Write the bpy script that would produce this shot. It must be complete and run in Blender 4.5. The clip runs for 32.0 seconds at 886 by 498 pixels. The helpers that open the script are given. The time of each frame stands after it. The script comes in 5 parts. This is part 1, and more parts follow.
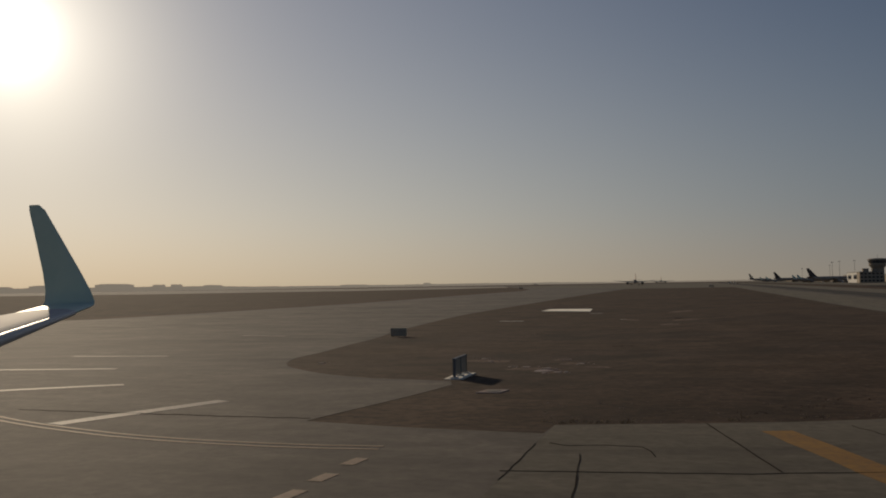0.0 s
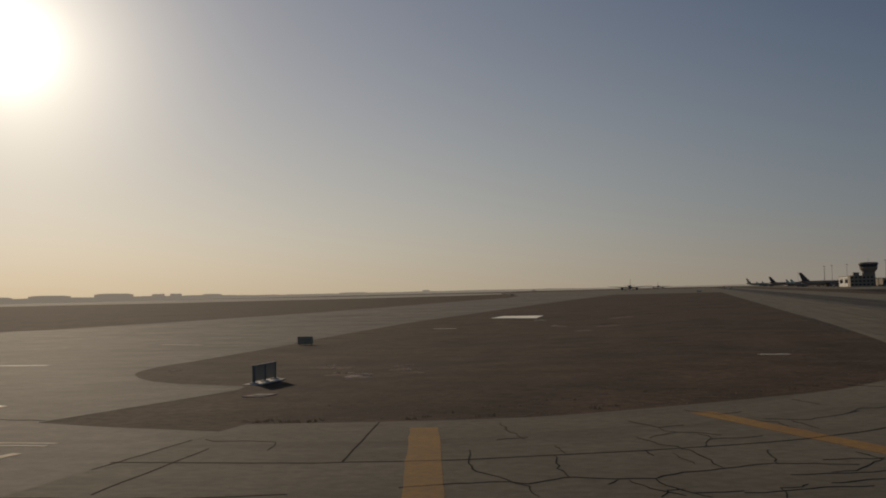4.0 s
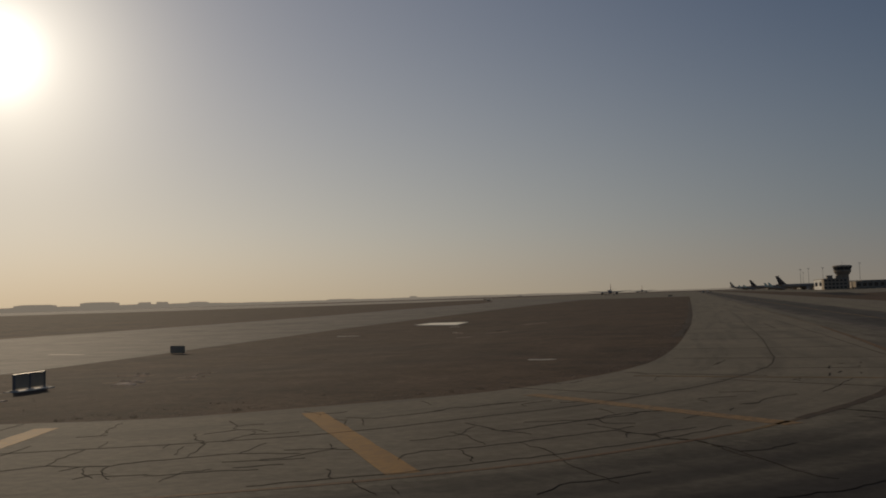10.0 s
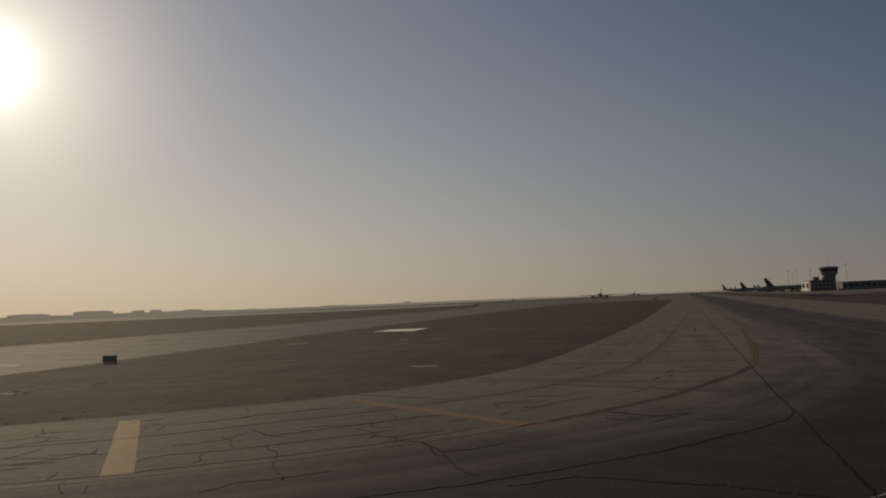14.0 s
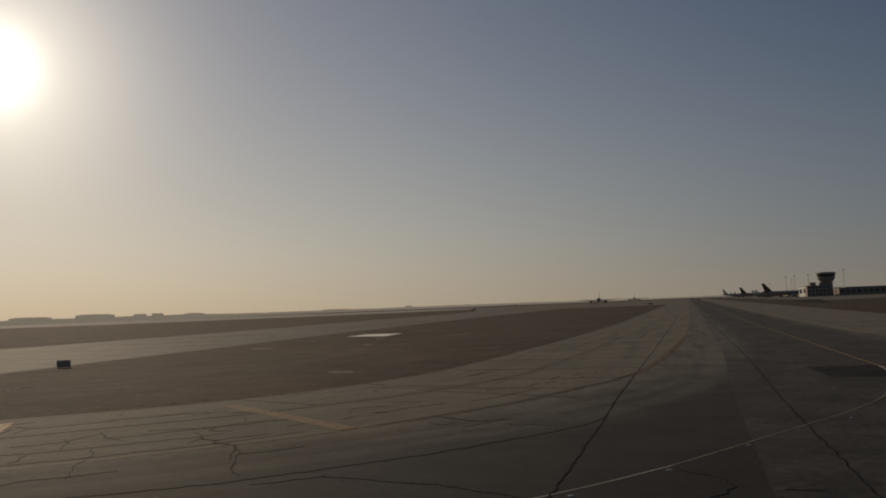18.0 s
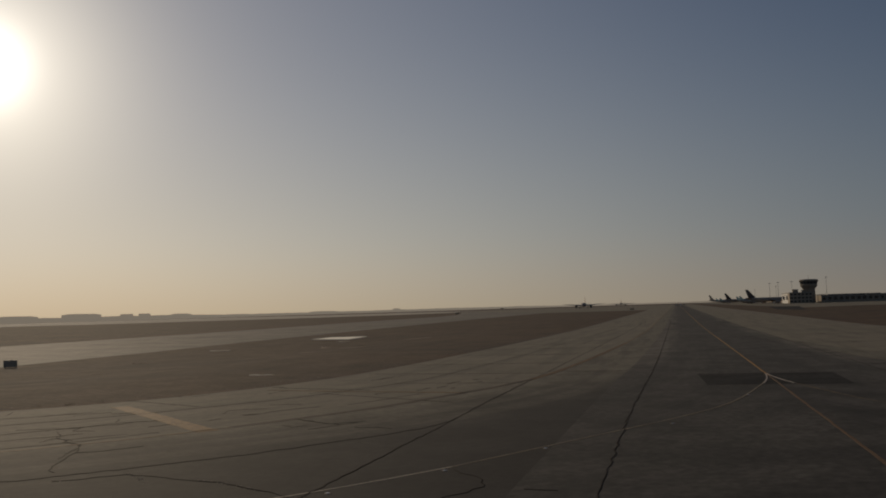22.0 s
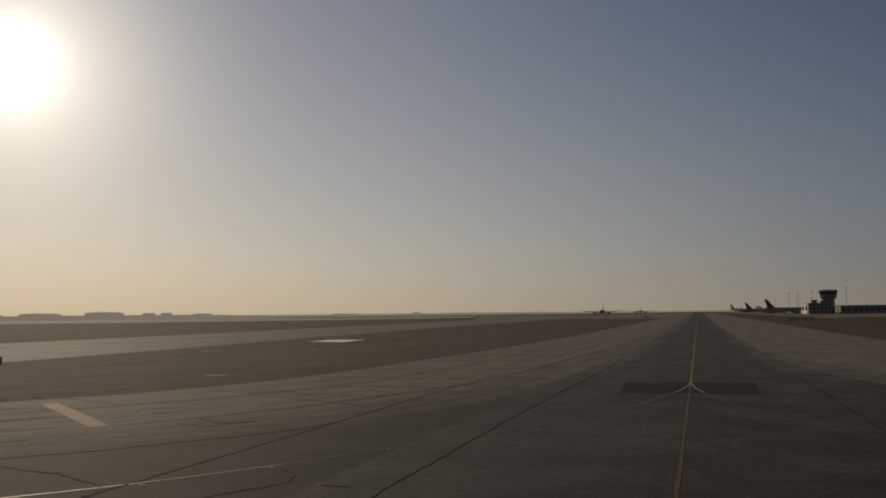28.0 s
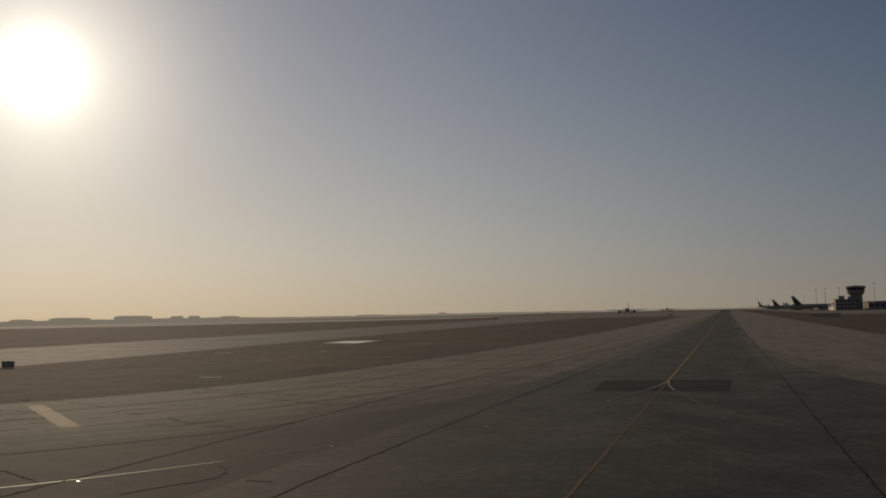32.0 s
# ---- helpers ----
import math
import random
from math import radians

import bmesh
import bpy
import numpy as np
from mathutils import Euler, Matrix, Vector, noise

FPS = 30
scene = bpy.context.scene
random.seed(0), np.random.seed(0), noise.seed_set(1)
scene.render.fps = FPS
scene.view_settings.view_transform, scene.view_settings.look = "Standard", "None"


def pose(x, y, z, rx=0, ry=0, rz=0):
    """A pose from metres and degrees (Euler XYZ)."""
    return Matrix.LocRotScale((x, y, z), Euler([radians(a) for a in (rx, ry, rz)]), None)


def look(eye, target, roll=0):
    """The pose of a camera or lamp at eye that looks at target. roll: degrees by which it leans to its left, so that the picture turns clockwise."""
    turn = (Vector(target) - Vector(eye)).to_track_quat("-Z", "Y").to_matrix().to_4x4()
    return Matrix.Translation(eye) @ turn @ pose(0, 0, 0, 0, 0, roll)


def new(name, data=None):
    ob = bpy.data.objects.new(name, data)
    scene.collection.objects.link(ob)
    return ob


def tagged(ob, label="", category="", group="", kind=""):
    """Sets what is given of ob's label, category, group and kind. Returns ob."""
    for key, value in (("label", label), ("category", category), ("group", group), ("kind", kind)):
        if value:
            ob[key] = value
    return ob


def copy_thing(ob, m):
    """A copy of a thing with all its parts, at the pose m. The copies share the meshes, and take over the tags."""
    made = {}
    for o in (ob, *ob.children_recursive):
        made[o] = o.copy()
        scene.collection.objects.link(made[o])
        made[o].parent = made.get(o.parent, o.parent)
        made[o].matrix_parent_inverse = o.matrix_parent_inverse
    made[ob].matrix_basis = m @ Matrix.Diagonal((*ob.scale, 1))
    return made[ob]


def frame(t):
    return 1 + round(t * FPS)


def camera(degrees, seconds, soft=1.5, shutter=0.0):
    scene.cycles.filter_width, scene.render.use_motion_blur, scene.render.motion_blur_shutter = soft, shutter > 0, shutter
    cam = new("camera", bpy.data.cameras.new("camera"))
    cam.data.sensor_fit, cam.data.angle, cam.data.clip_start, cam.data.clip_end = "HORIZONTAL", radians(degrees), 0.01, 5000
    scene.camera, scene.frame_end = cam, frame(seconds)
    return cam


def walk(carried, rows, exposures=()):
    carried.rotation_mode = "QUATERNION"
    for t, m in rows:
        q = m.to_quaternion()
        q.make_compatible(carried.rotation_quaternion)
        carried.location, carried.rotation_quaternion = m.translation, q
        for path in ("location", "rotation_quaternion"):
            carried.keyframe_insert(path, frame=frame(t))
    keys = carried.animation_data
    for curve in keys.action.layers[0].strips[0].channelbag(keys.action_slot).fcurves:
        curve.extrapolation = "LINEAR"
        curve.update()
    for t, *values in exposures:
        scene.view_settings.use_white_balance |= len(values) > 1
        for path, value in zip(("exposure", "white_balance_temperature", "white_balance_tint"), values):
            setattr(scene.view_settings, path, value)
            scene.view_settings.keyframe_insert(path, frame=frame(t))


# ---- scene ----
# World: x across the parallel taxiway (its yellow line is x = 0), y along it, z up; pavement top at z = 0.
cam = camera(49.7, 32.0, soft=1.9)
ROWS = [
    (0, -55.48, -62.07, 4.59, 92.38, 0.90, 14.90),
    (0.5, -53.93, -62.18, 4.59, 92.39, 1.12, 14.97),
    (1, -52.41, -62.28, 4.60, 92.34, 1.11, 15.07),
    (1.5, -50.93, -62.38, 4.60, 92.32, 1.16, 15.12),
    (2, -49.48, -62.48, 4.60, 92.41, 1.03, 15.11),
    (2.5, -48.04, -62.58, 4.59, 92.45, 1.17, 15.14),
    (3, -46.60, -62.67, 4.60, 92.61, 1.19, 15.03),
    (3.5, -45.15, -62.75, 4.60, 92.71, 1.18, 14.98),
    (4, -43.72, -62.83, 4.60, 92.80, 1.35, 15.00),
    (4.5, -42.32, -62.91, 4.61, 92.92, 1.55, 14.89),
    (6.5, -37.02, -63.23, 4.61, 92.66, 1.66, 15.15),
    (7, -35.69, -63.34, 4.61, 92.77, 1.70, 15.23),
    (7.5, -34.34, -63.46, 4.60, 92.89, 1.85, 15.12),
    (8, -32.99, -63.60, 4.60, 92.94, 1.70, 14.88),
    (8.5, -31.69, -63.73, 4.60, 93.00, 1.76, 14.67),
    (9, -30.42, -63.86, 4.60, 93.06, 1.85, 14.63),
    (9.5, -29.16, -63.97, 4.60, 93.06, 1.67, 14.56),
    (10, -27.93, -64.05, 4.60, 93.13, 1.83, 14.42),
    (10.5, -26.71, -64.11, 4.59, 93.22, 2.10, 14.20),
    (11, -25.53, -64.15, 4.60, 93.26, 2.26, 14.23),
    (11.5, -24.37, -64.19, 4.60, 93.16, 2.04, 14.42),
    (12, -23.21, -64.24, 4.60, 93.23, 2.08, 14.44),
    (12.5, -22.07, -64.30, 4.60, 93.19, 2.13, 14.42),
    (13, -20.98, -64.37, 4.60, 93.28, 2.27, 14.29),
    (13.5, -19.96, -64.45, 4.60, 93.36, 2.41, 14.22),
    (14, -18.98, -64.54, 4.60, 93.42, 2.42, 14.17),
    (14.5, -18.05, -64.62, 4.61, 93.42, 2.35, 14.20),
    (16.5, -14.42, -64.88, 4.61, 93.58, 2.18, 14.31),
    (17, -13.48, -64.96, 4.60, 93.65, 2.16, 14.32),
    (17.5, -12.54, -65.03, 4.60, 93.65, 2.25, 14.34),
    (18, -11.61, -65.10, 4.60, 93.68, 2.26, 14.35),
    (18.5, -10.71, -65.16, 4.61, 93.75, 1.79, 14.36),
    (19, -9.86, -65.21, 4.60, 93.77, 1.85, 14.50),
    (19.5, -9.05, -65.24, 4.60, 93.85, 1.58, 14.37),
    (20, -8.29, -65.28, 4.61, 94.11, 1.69, 14.16),
    (20.5, -7.56, -65.31, 4.61, 94.23, 1.93, 13.94),
    (21, -6.86, -65.35, 4.61, 94.16, 1.86, 13.52),
    (21.5, -6.19, -65.40, 4.61, 93.91, 1.72, 13.52),
    (22, -5.55, -65.45, 4.60, 93.84, 1.70, 13.70),
    (22.5, -4.95, -65.50, 4.61, 93.99, 1.50, 13.80),
    (23, -4.40, -65.55, 4.59, 94.13, 1.85, 14.20),
    (23.5, -3.86, -65.58, 4.60, 94.23, 1.29, 14.51),
    (24, -3.32, -65.61, 4.59, 94.37, 1.44, 14.70),
    (24.5, -2.78, -65.63, 4.59, 94.43, 1.24, 14.78),
    (25, -2.26, -65.65, 4.60, 94.38, 1.11, 14.71),
    (25.5, -1.75, -65.67, 4.60, 94.41, 1.43, 14.60),
    (27.5, 0.22, -65.76, 4.59, 94.29, 0.99, 14.69),
    (28, 0.70, -65.80, 4.60, 94.12, 0.71, 14.97),
    (28.5, 1.17, -65.84, 4.60, 93.68, 0.56, 15.63),
    (29, 1.63, -65.90, 4.59, 93.35, 0.55, 16.26),
    (29.5, 2.07, -65.97, 4.60, 93.12, 0.54, 16.85),
    (30, 2.49, -66.03, 4.60, 93.19, 0.71, 17.19),
    (30.5, 2.90, -66.08, 4.60, 93.49, 0.93, 17.13),
    (31, 3.31, -66.12, 4.60, 93.75, 1.05, 16.99),
    (31.5, 3.71, -66.13, 4.60, 93.96, 1.03, 16.77),
    (32, 4.10, -66.13, 4.59, 94.16, 1.29, 16.55),
]
walk(cam, [(t, pose(x, y, z, rx, ry, rz)) for t, x, y, z, rx, ry, rz in ROWS],
     [(0, -1.15), (4, -1.15), (8, -1.20), (11, -1.29), (14, -1.33), (21, -1.32), (25, -1.31), (28, -1.25), (30, -1.13), (32, -1.24)])

# ---- sky and sun ----
SUN_AZ, SUN_EL = radians(-39.4), radians(14.0)      # clockwise from +y, and above the horizon
SUN_DIR = Vector((math.sin(SUN_AZ) * math.cos(SUN_EL), math.cos(SUN_AZ) * math.cos(SUN_EL), math.sin(SUN_EL)))

SKY_CAST = (0.88, 0.83, 0.94)
AUREOLE = ((2000, (40, 37, 33)), (500, (8, 7.4, 6.6)), (180, (15, 13.4, 10.2)), (70, (4.4, 3.8, 2.3)), (9, (1.2, 0.95, 0.4)), (5, (3.9, 3.65, 3.4)))
DUST = ((0.38, 2.0, 0.75, (3.6, 4.4, 6.0), (18.4, 15.6, 10.7)), (0.09, 2.0, 0.62, (7.0, 5.9, 4.2), (10.6, 7.8, 3.6)))


def make_world():
    w = bpy.data.worlds.new("sky")
    scene.world = w
    w.use_nodes = True
    nt = w.node_tree
    nt.nodes.clear()
    out = nt.nodes.new("ShaderNodeOutputWorld")
    bg = nt.nodes.new("ShaderNodeBackground")
    sky = nt.nodes.new("ShaderNodeTexSky")
    sky.sky_type, sky.sun_disc = "NISHITA", False
    sky.sun_elevation, sky.sun_rotation = SUN_EL, SUN_AZ
    sky.altitude, sky.air_density, sky.dust_density, sky.ozone_density = 600, 1.2, 0.5, 2.5
    # the bright aureole that dusty air shows round the sun
    geo = nt.nodes.new("ShaderNodeTexCoord")
    dot = nt.nodes.new("ShaderNodeVectorMath")
    dot.operation = "DOT_PRODUCT"
    dot.inputs[1].default_value = SUN_DIR
    nt.links.new(geo.outputs["Generated"], dot.inputs[0])
    toward = nt.nodes.new("ShaderNodeMath")
    toward.operation = "MAXIMUM"
    toward.inputs[1].default_value = 0.0
    nt.links.new(dot.outputs["Value"], toward.inputs[0])

    def lobe(power, colour, onto):
        """Adds light that gathers round the sun's direction, tighter for a higher power."""
        p = nt.nodes.new("ShaderNodeMath")
        p.operation = "POWER"
        p.inputs[1].default_value = power
        nt.links.new(toward.outputs[0], p.inputs[0])
        k = nt.nodes.new("ShaderNodeVectorMath")
        k.operation = "SCALE"
        k.inputs[0].default_value = colour
        nt.links.new(p.outputs[0], k.inputs["Scale"])
        a = nt.nodes.new("ShaderNodeVectorMath")
        a.operation = "ADD"
        nt.links.new(onto, a.inputs[0])
        nt.links.new(k.outputs[0], a.inputs[1])
        return a.outputs[0]

    cast = nt.nodes.new("ShaderNodeVectorMath")
    cast.operation = "MULTIPLY"
    cast.inputs[1].default_value = SKY_CAST
    nt.links.new(sky.outputs[0], cast.inputs[0])
    air = cast.outputs[0]
    for power, colour in AUREOLE:
        air = lobe(power, colour, air)

    # dust that pales the sky towards the horizon: a deep thin veil and a shallow tan layer, both brighter under the sun
    xyz = nt.nodes.new("ShaderNodeSeparateXYZ")
    nt.links.new(geo.outputs["Generated"], xyz.inputs[0])
    for top, bend, strength, away, under in DUST:
        fade = nt.nodes.new("ShaderNodeMapRange")
        fade.inputs[1].default_value, fade.inputs[2].default_value = 0.0, top
        fade.inputs[3].default_value, fade.inputs[4].default_value = 1.0, 0.0
        nt.links.new(xyz.outputs[2], fade.inputs[0])
        shape = nt.nodes.new("ShaderNodeMath")
        shape.operation = "POWER"
        shape.inputs[1].default_value = bend
        nt.links.new(fade.outputs[0], shape.inputs[0])
        veil = nt.nodes.new("ShaderNodeMath")
        veil.operation = "MULTIPLY"
        veil.inputs[1].default_value = strength
        nt.links.new(shape.outputs[0], veil.inputs[0])
        plain = nt.nodes.new("ShaderNodeRGB")
        plain.outputs[0].default_value = (*away, 1)
        dusty = lobe(4, under, plain.outputs[0])
        both = nt.nodes.new("ShaderNodeMix")
        both.data_type = "RGBA"
        nt.links.new(veil.outputs[0], both.inputs[0])
        nt.links.new(air, both.inputs[6])
        nt.links.new(dusty, both.inputs[7])
        air = both.outputs[2]
    nt.links.new(air, bg.inputs[0])
    bg.inputs[1].default_value = 0.07
    nt.links.new(bg.outputs[0], out.inputs[0])


make_world()
sun = new("sun", bpy.data.lights.new("sun", "SUN"))
sun.data.energy, sun.data.angle, sun.data.color = 3.0, radians(0.6), (1.0, 0.80, 0.56)
sun.matrix_world = look(SUN_DIR * 100, (0, 0, 0))


# ---- materials ----
def calc(nt, operation, a, b):
    """A math node of two sockets or numbers."""
    n = nt.nodes.new("ShaderNodeMath")
    n.operation = operation
    for i, v in enumerate((a, b)):
        if isinstance(v, (int, float)):
            n.inputs[i].default_value = v
        else:
            nt.links.new(v, n.inputs[i])
    return n.outputs[0]


def spread(nt, value, a, b, c, d):
    """Maps a..b to c..d with soft ends."""
    n = nt.nodes.new("ShaderNodeMapRange")
    n.interpolation_type = "SMOOTHSTEP"
    for i, v in enumerate((a, b, c, d)):
        n.inputs[i + 1].default_value = v
    nt.links.new(value, n.inputs[0])
    return n.outputs[0]


def tinted(nt, colour, tint, factor):
    mix = nt.nodes.new("ShaderNodeMix")
    mix.data_type = "RGBA"
    mix.inputs[7].default_value = (*tint, 1)
    nt.links.new(factor, mix.inputs[0])
    nt.links.new(colour, mix.inputs[6])
    return mix.outputs[2]


TURN = 67.0      # radius of the turn whose arc meets the straight centre line at the origin


def track_nodes(nt, position):
    """Metres off the track that aircraft follow (straight, then bent round the turn) and metres along it."""
    sep = nt.nodes.new("ShaderNodeSeparateXYZ")
    nt.links.new(position, sep.inputs[0])
    dx = calc(nt, "SUBTRACT", TURN, calc(nt, "ABSOLUTE", sep.outputs[0], 0.0))
    dy = calc(nt, "MAXIMUM", calc(nt, "SUBTRACT", 1.4, sep.outputs[1]), 0.0)
    r = calc(nt, "SQRT", calc(nt, "ADD", calc(nt, "MULTIPLY", dx, dx), calc(nt, "MULTIPLY", dy, dy)), 0.0)
    ahead = calc(nt, "MAXIMUM", calc(nt, "SUBTRACT", sep.outputs[1], 1.4), 0.0)
    along = calc(nt, "SUBTRACT", calc(nt, "MULTIPLY", calc(nt, "ARCTAN2", dy, dx), TURN), ahead)
    return calc(nt, "SUBTRACT", TURN, r), along


def surface(name, base, rough=0.85, metal=0.0, big=(), fine=(), mid=(), bump=0.0, bump_scale=20.0, random=0.0, spec=0.5, stretch=(1, 1, 1), sheen=0.0, lane=(), swept=(), drift=(), mottle=0.0):
    """A node material. big, mid and fine: (scale, strength, colour) of noises that tint the base colour;
    lane: the same, for streaks drawn out along the taxiway's turn; swept: (near, far, colour), the dark rubber
    and oil that lie over the track, from near to far metres off its centre line; drift: likewise, pale dust blown
    over the edges of the straight part."""
    m = bpy.data.materials.new(name)
    m.use_nodes = True
    nt = m.node_tree
    b = nt.nodes["Principled BSDF"]
    b.inputs["Roughness"].default_value, b.inputs["Metallic"].default_value = rough, metal
    b.inputs["Specular IOR Level"].default_value = spec
    b.inputs["Sheen Weight"].default_value, b.inputs["Sheen Roughness"].default_value = sheen, 0.32
    b.inputs["Sheen Tint"].default_value = (1.0, 0.9, 0.78, 1)
    geo = nt.nodes.new("ShaderNodeNewGeometry")
    mp = nt.nodes.new("ShaderNodeMapping")
    mp.inputs["Scale"].default_value = stretch
    nt.links.new(geo.outputs["Position"], mp.inputs["Vector"])
    colour = nt.nodes.new("ShaderNodeRGB")
    colour.outputs[0].default_value = (*base, 1)
    last = colour.outputs[0]
    for layer in (big, mid, fine):
        if not layer:
            continue
        scale, strength, tint = layer
        n = nt.nodes.new("ShaderNodeTexNoise")
        n.inputs["Scale"].default_value, n.inputs["Detail"].default_value, n.inputs["Roughness"].default_value = scale, 6.0, 0.62
        nt.links.new(mp.outputs[0], n.inputs["Vector"])
        ramp = nt.nodes.new("ShaderNodeMapRange")
        ramp.inputs[1].default_value, ramp.inputs[2].default_value = 0.42, 0.60
        ramp.inputs[3].default_value, ramp.inputs[4].default_value = 0.0, strength
        nt.links.new(n.outputs[0], ramp.inputs[0])
        mix = nt.nodes.new("ShaderNodeMix")
        mix.data_type = "RGBA"
        mix.inputs["B"].default_value = (*tint, 1)
        nt.links.new(ramp.outputs[0], mix.inputs["Factor"])
        nt.links.new(last, mix.inputs["A"])
        last = mix.outputs["Result"]
    if lane or swept:
        off, along = track_nodes(nt, geo.outputs["Position"])
        cv = nt.nodes.new("ShaderNodeCombineXYZ")
        nt.links.new(off, cv.inputs[0])
        nt.links.new(calc(nt, "MULTIPLY", along, 0.07), cv.inputs[1])
        for scale, strength, tint, lo, hi in lane:
            n = nt.nodes.new("ShaderNodeTexNoise")
            n.inputs["Scale"].default_value, n.inputs["Detail"].default_value, n.inputs["Roughness"].default_value = scale, 5.0, 0.6
            nt.links.new(cv.outputs[0], n.inputs["Vector"])
            last = tinted(nt, last, tint, spread(nt, n.outputs[0], lo, hi, 0.0, strength))
        if swept or drift:
            near, far, tint = swept or drift
            n = nt.nodes.new("ShaderNodeTexNoise")
            n.inputs["Scale"].default_value, n.inputs["Detail"].default_value = 0.35, 4.0
            nt.links.new(cv.outputs[0], n.inputs["Vector"])
            shift = calc(nt, "ADD", off, spread(nt, n.outputs[0], 0.3, 0.7, *((-3.0, 3.0) if swept else (-1.6, 1.6))))
            sep = nt.nodes.new("ShaderNodeSeparateXYZ")
            nt.links.new(geo.outputs["Position"], sep.inputs[0])
            if swept:
                reach = spread(nt, sep.outputs[1], -18.0, 18.0, 1.0, 0.12)
                last = tinted(nt, last, tint, calc(nt, "MULTIPLY", spread(nt, shift, near, far, 1.0, 0.0), reach))
            else:
                reach = spread(nt, sep.outputs[1], -5.0, 35.0, 0.0, 0.75)
                last = tinted(nt, last, tint, calc(nt, "MULTIPLY", spread(nt, shift, near, far, 0.0, 1.0), reach))
    if mottle:
        # uneven weathering at two scales that lightens and darkens whatever lies below it
        for scale, amount, lo, hi in ((0.22, mottle, 0.36, 0.64), (2.6, 0.8 * mottle, 0.34, 0.66)):
            n = nt.nodes.new("ShaderNodeTexNoise")
            n.inputs["Scale"].default_value, n.inputs["Detail"].default_value, n.inputs["Roughness"].default_value = scale, 7.0, 0.68
            nt.links.new(geo.outputs["Position"], n.inputs["Vector"])
            sc = nt.nodes.new("ShaderNodeVectorMath")
            sc.operation = "SCALE"
            nt.links.new(last, sc.inputs[0])
            nt.links.new(spread(nt, n.outputs[0], lo, hi, 1 - amount, 1 + amount), sc.inputs["Scale"])
            last = sc.outputs[0]
    if random:
        info = nt.nodes.new("ShaderNodeObjectInfo")
        r = nt.nodes.new("ShaderNodeMapRange")
        r.inputs[3].default_value, r.inputs[4].default_value = 1 - random, 1 + random
        nt.links.new(info.outputs["Random"], r.inputs[0])
        sc = nt.nodes.new("ShaderNodeVectorMath")
        sc.operation = "SCALE"
        nt.links.new(last, sc.inputs[0])
        nt.links.new(r.outputs[0], sc.inputs["Scale"])
        last = sc.outputs[0]
    nt.links.new(last, b.inputs["Base Color"])
    if sheen:
        dusty = nt.nodes.new("ShaderNodeVectorMath")
        dusty.operation = "SCALE"
        dusty.inputs["Scale"].default_value = 7.0
        nt.links.new(last, dusty.inputs[0])
        nt.links.new(dusty.outputs[0], b.inputs["Sheen Tint"])
    if bump:
        n = nt.nodes.new("ShaderNodeTexNoise")
        n.inputs["Scale"].default_value, n.inputs["Detail"].default_value = bump_scale, 8.0
        nt.links.new(mp.outputs[0], n.inputs["Vector"])
        bp = nt.nodes.new("ShaderNodeBump")
        bp.inputs["Strength"].default_value, bp.inputs["Distance"].default_value = bump, 0.02
        nt.links.new(n.outputs[0], bp.inputs["Height"])
        nt.links.new(bp.outputs[0], b.inputs["Normal"])
    return m


M_DIRT = surface("dry_dirt", (0.097, 0.064, 0.040), 0.95, big=(0.045, 0.9, (0.055, 0.040, 0.029)), mid=(0.14, 0.5, (0.120, 0.079, 0.054)), fine=(1.7, 0.7, (0.046, 0.033, 0.024)), bump=1.0, bump_scale=5, spec=0.1, stretch=(0.8, 1.0, 1), sheen=0.08, mottle=0.22)
M_CONC = surface("weathered_concrete", (0.176, 0.154, 0.114), 0.88, big=(0.06, 0.6, (0.140, 0.122, 0.091)), mid=(0.4, 0.2, (0.198, 0.174, 0.130)), fine=(3.0, 0.3, (0.066, 0.058, 0.046)), bump=0.45, bump_scale=14, spec=0.15, stretch=(0.7, 0.9, 1), sheen=0.10, lane=((0.5, 0.28, (0.050, 0.043, 0.036), 0.47, 0.62), (2.2, 0.15, (0.135, 0.118, 0.092), 0.5, 0.66)), mottle=0.08)
M_FILLET = surface("stained_taxiway_concrete", (0.146, 0.130, 0.098), 0.88, big=(0.06, 0.6, (0.108, 0.096, 0.073)), mid=(0.4, 0.25, (0.154, 0.138, 0.105)), fine=(3.0, 0.4, (0.050, 0.044, 0.036)), bump=0.45, bump_scale=16, spec=0.15, stretch=(0.7, 0.9, 1), sheen=0.12, lane=((0.5, 0.4, (0.042, 0.036, 0.031), 0.47, 0.62), (2.2, 0.25, (0.112, 0.097, 0.078), 0.5, 0.66)), swept=(6.5, 17.0, (0.028, 0.025, 0.022)), mottle=0.2)
M_ASPH = surface("worn_asphalt", (0.050, 0.046, 0.038), 0.85, big=(0.07, 0.9, (0.029, 0.026, 0.022)), mid=(0.4, 0.7, (0.053, 0.047, 0.041)), fine=(3.0, 0.6, (0.024, 0.021, 0.018)), bump=0.45, bump_scale=20, spec=0.2, stretch=(1.0, 0.6, 1), sheen=0.12, drift=(4.6, 8.6, (0.098, 0.085, 0.069)), lane=((0.5, 0.4, (0.020, 0.018, 0.016), 0.47, 0.62), (2.2, 0.25, (0.070, 0.061, 0.052), 0.5, 0.66)), mottle=0.3)
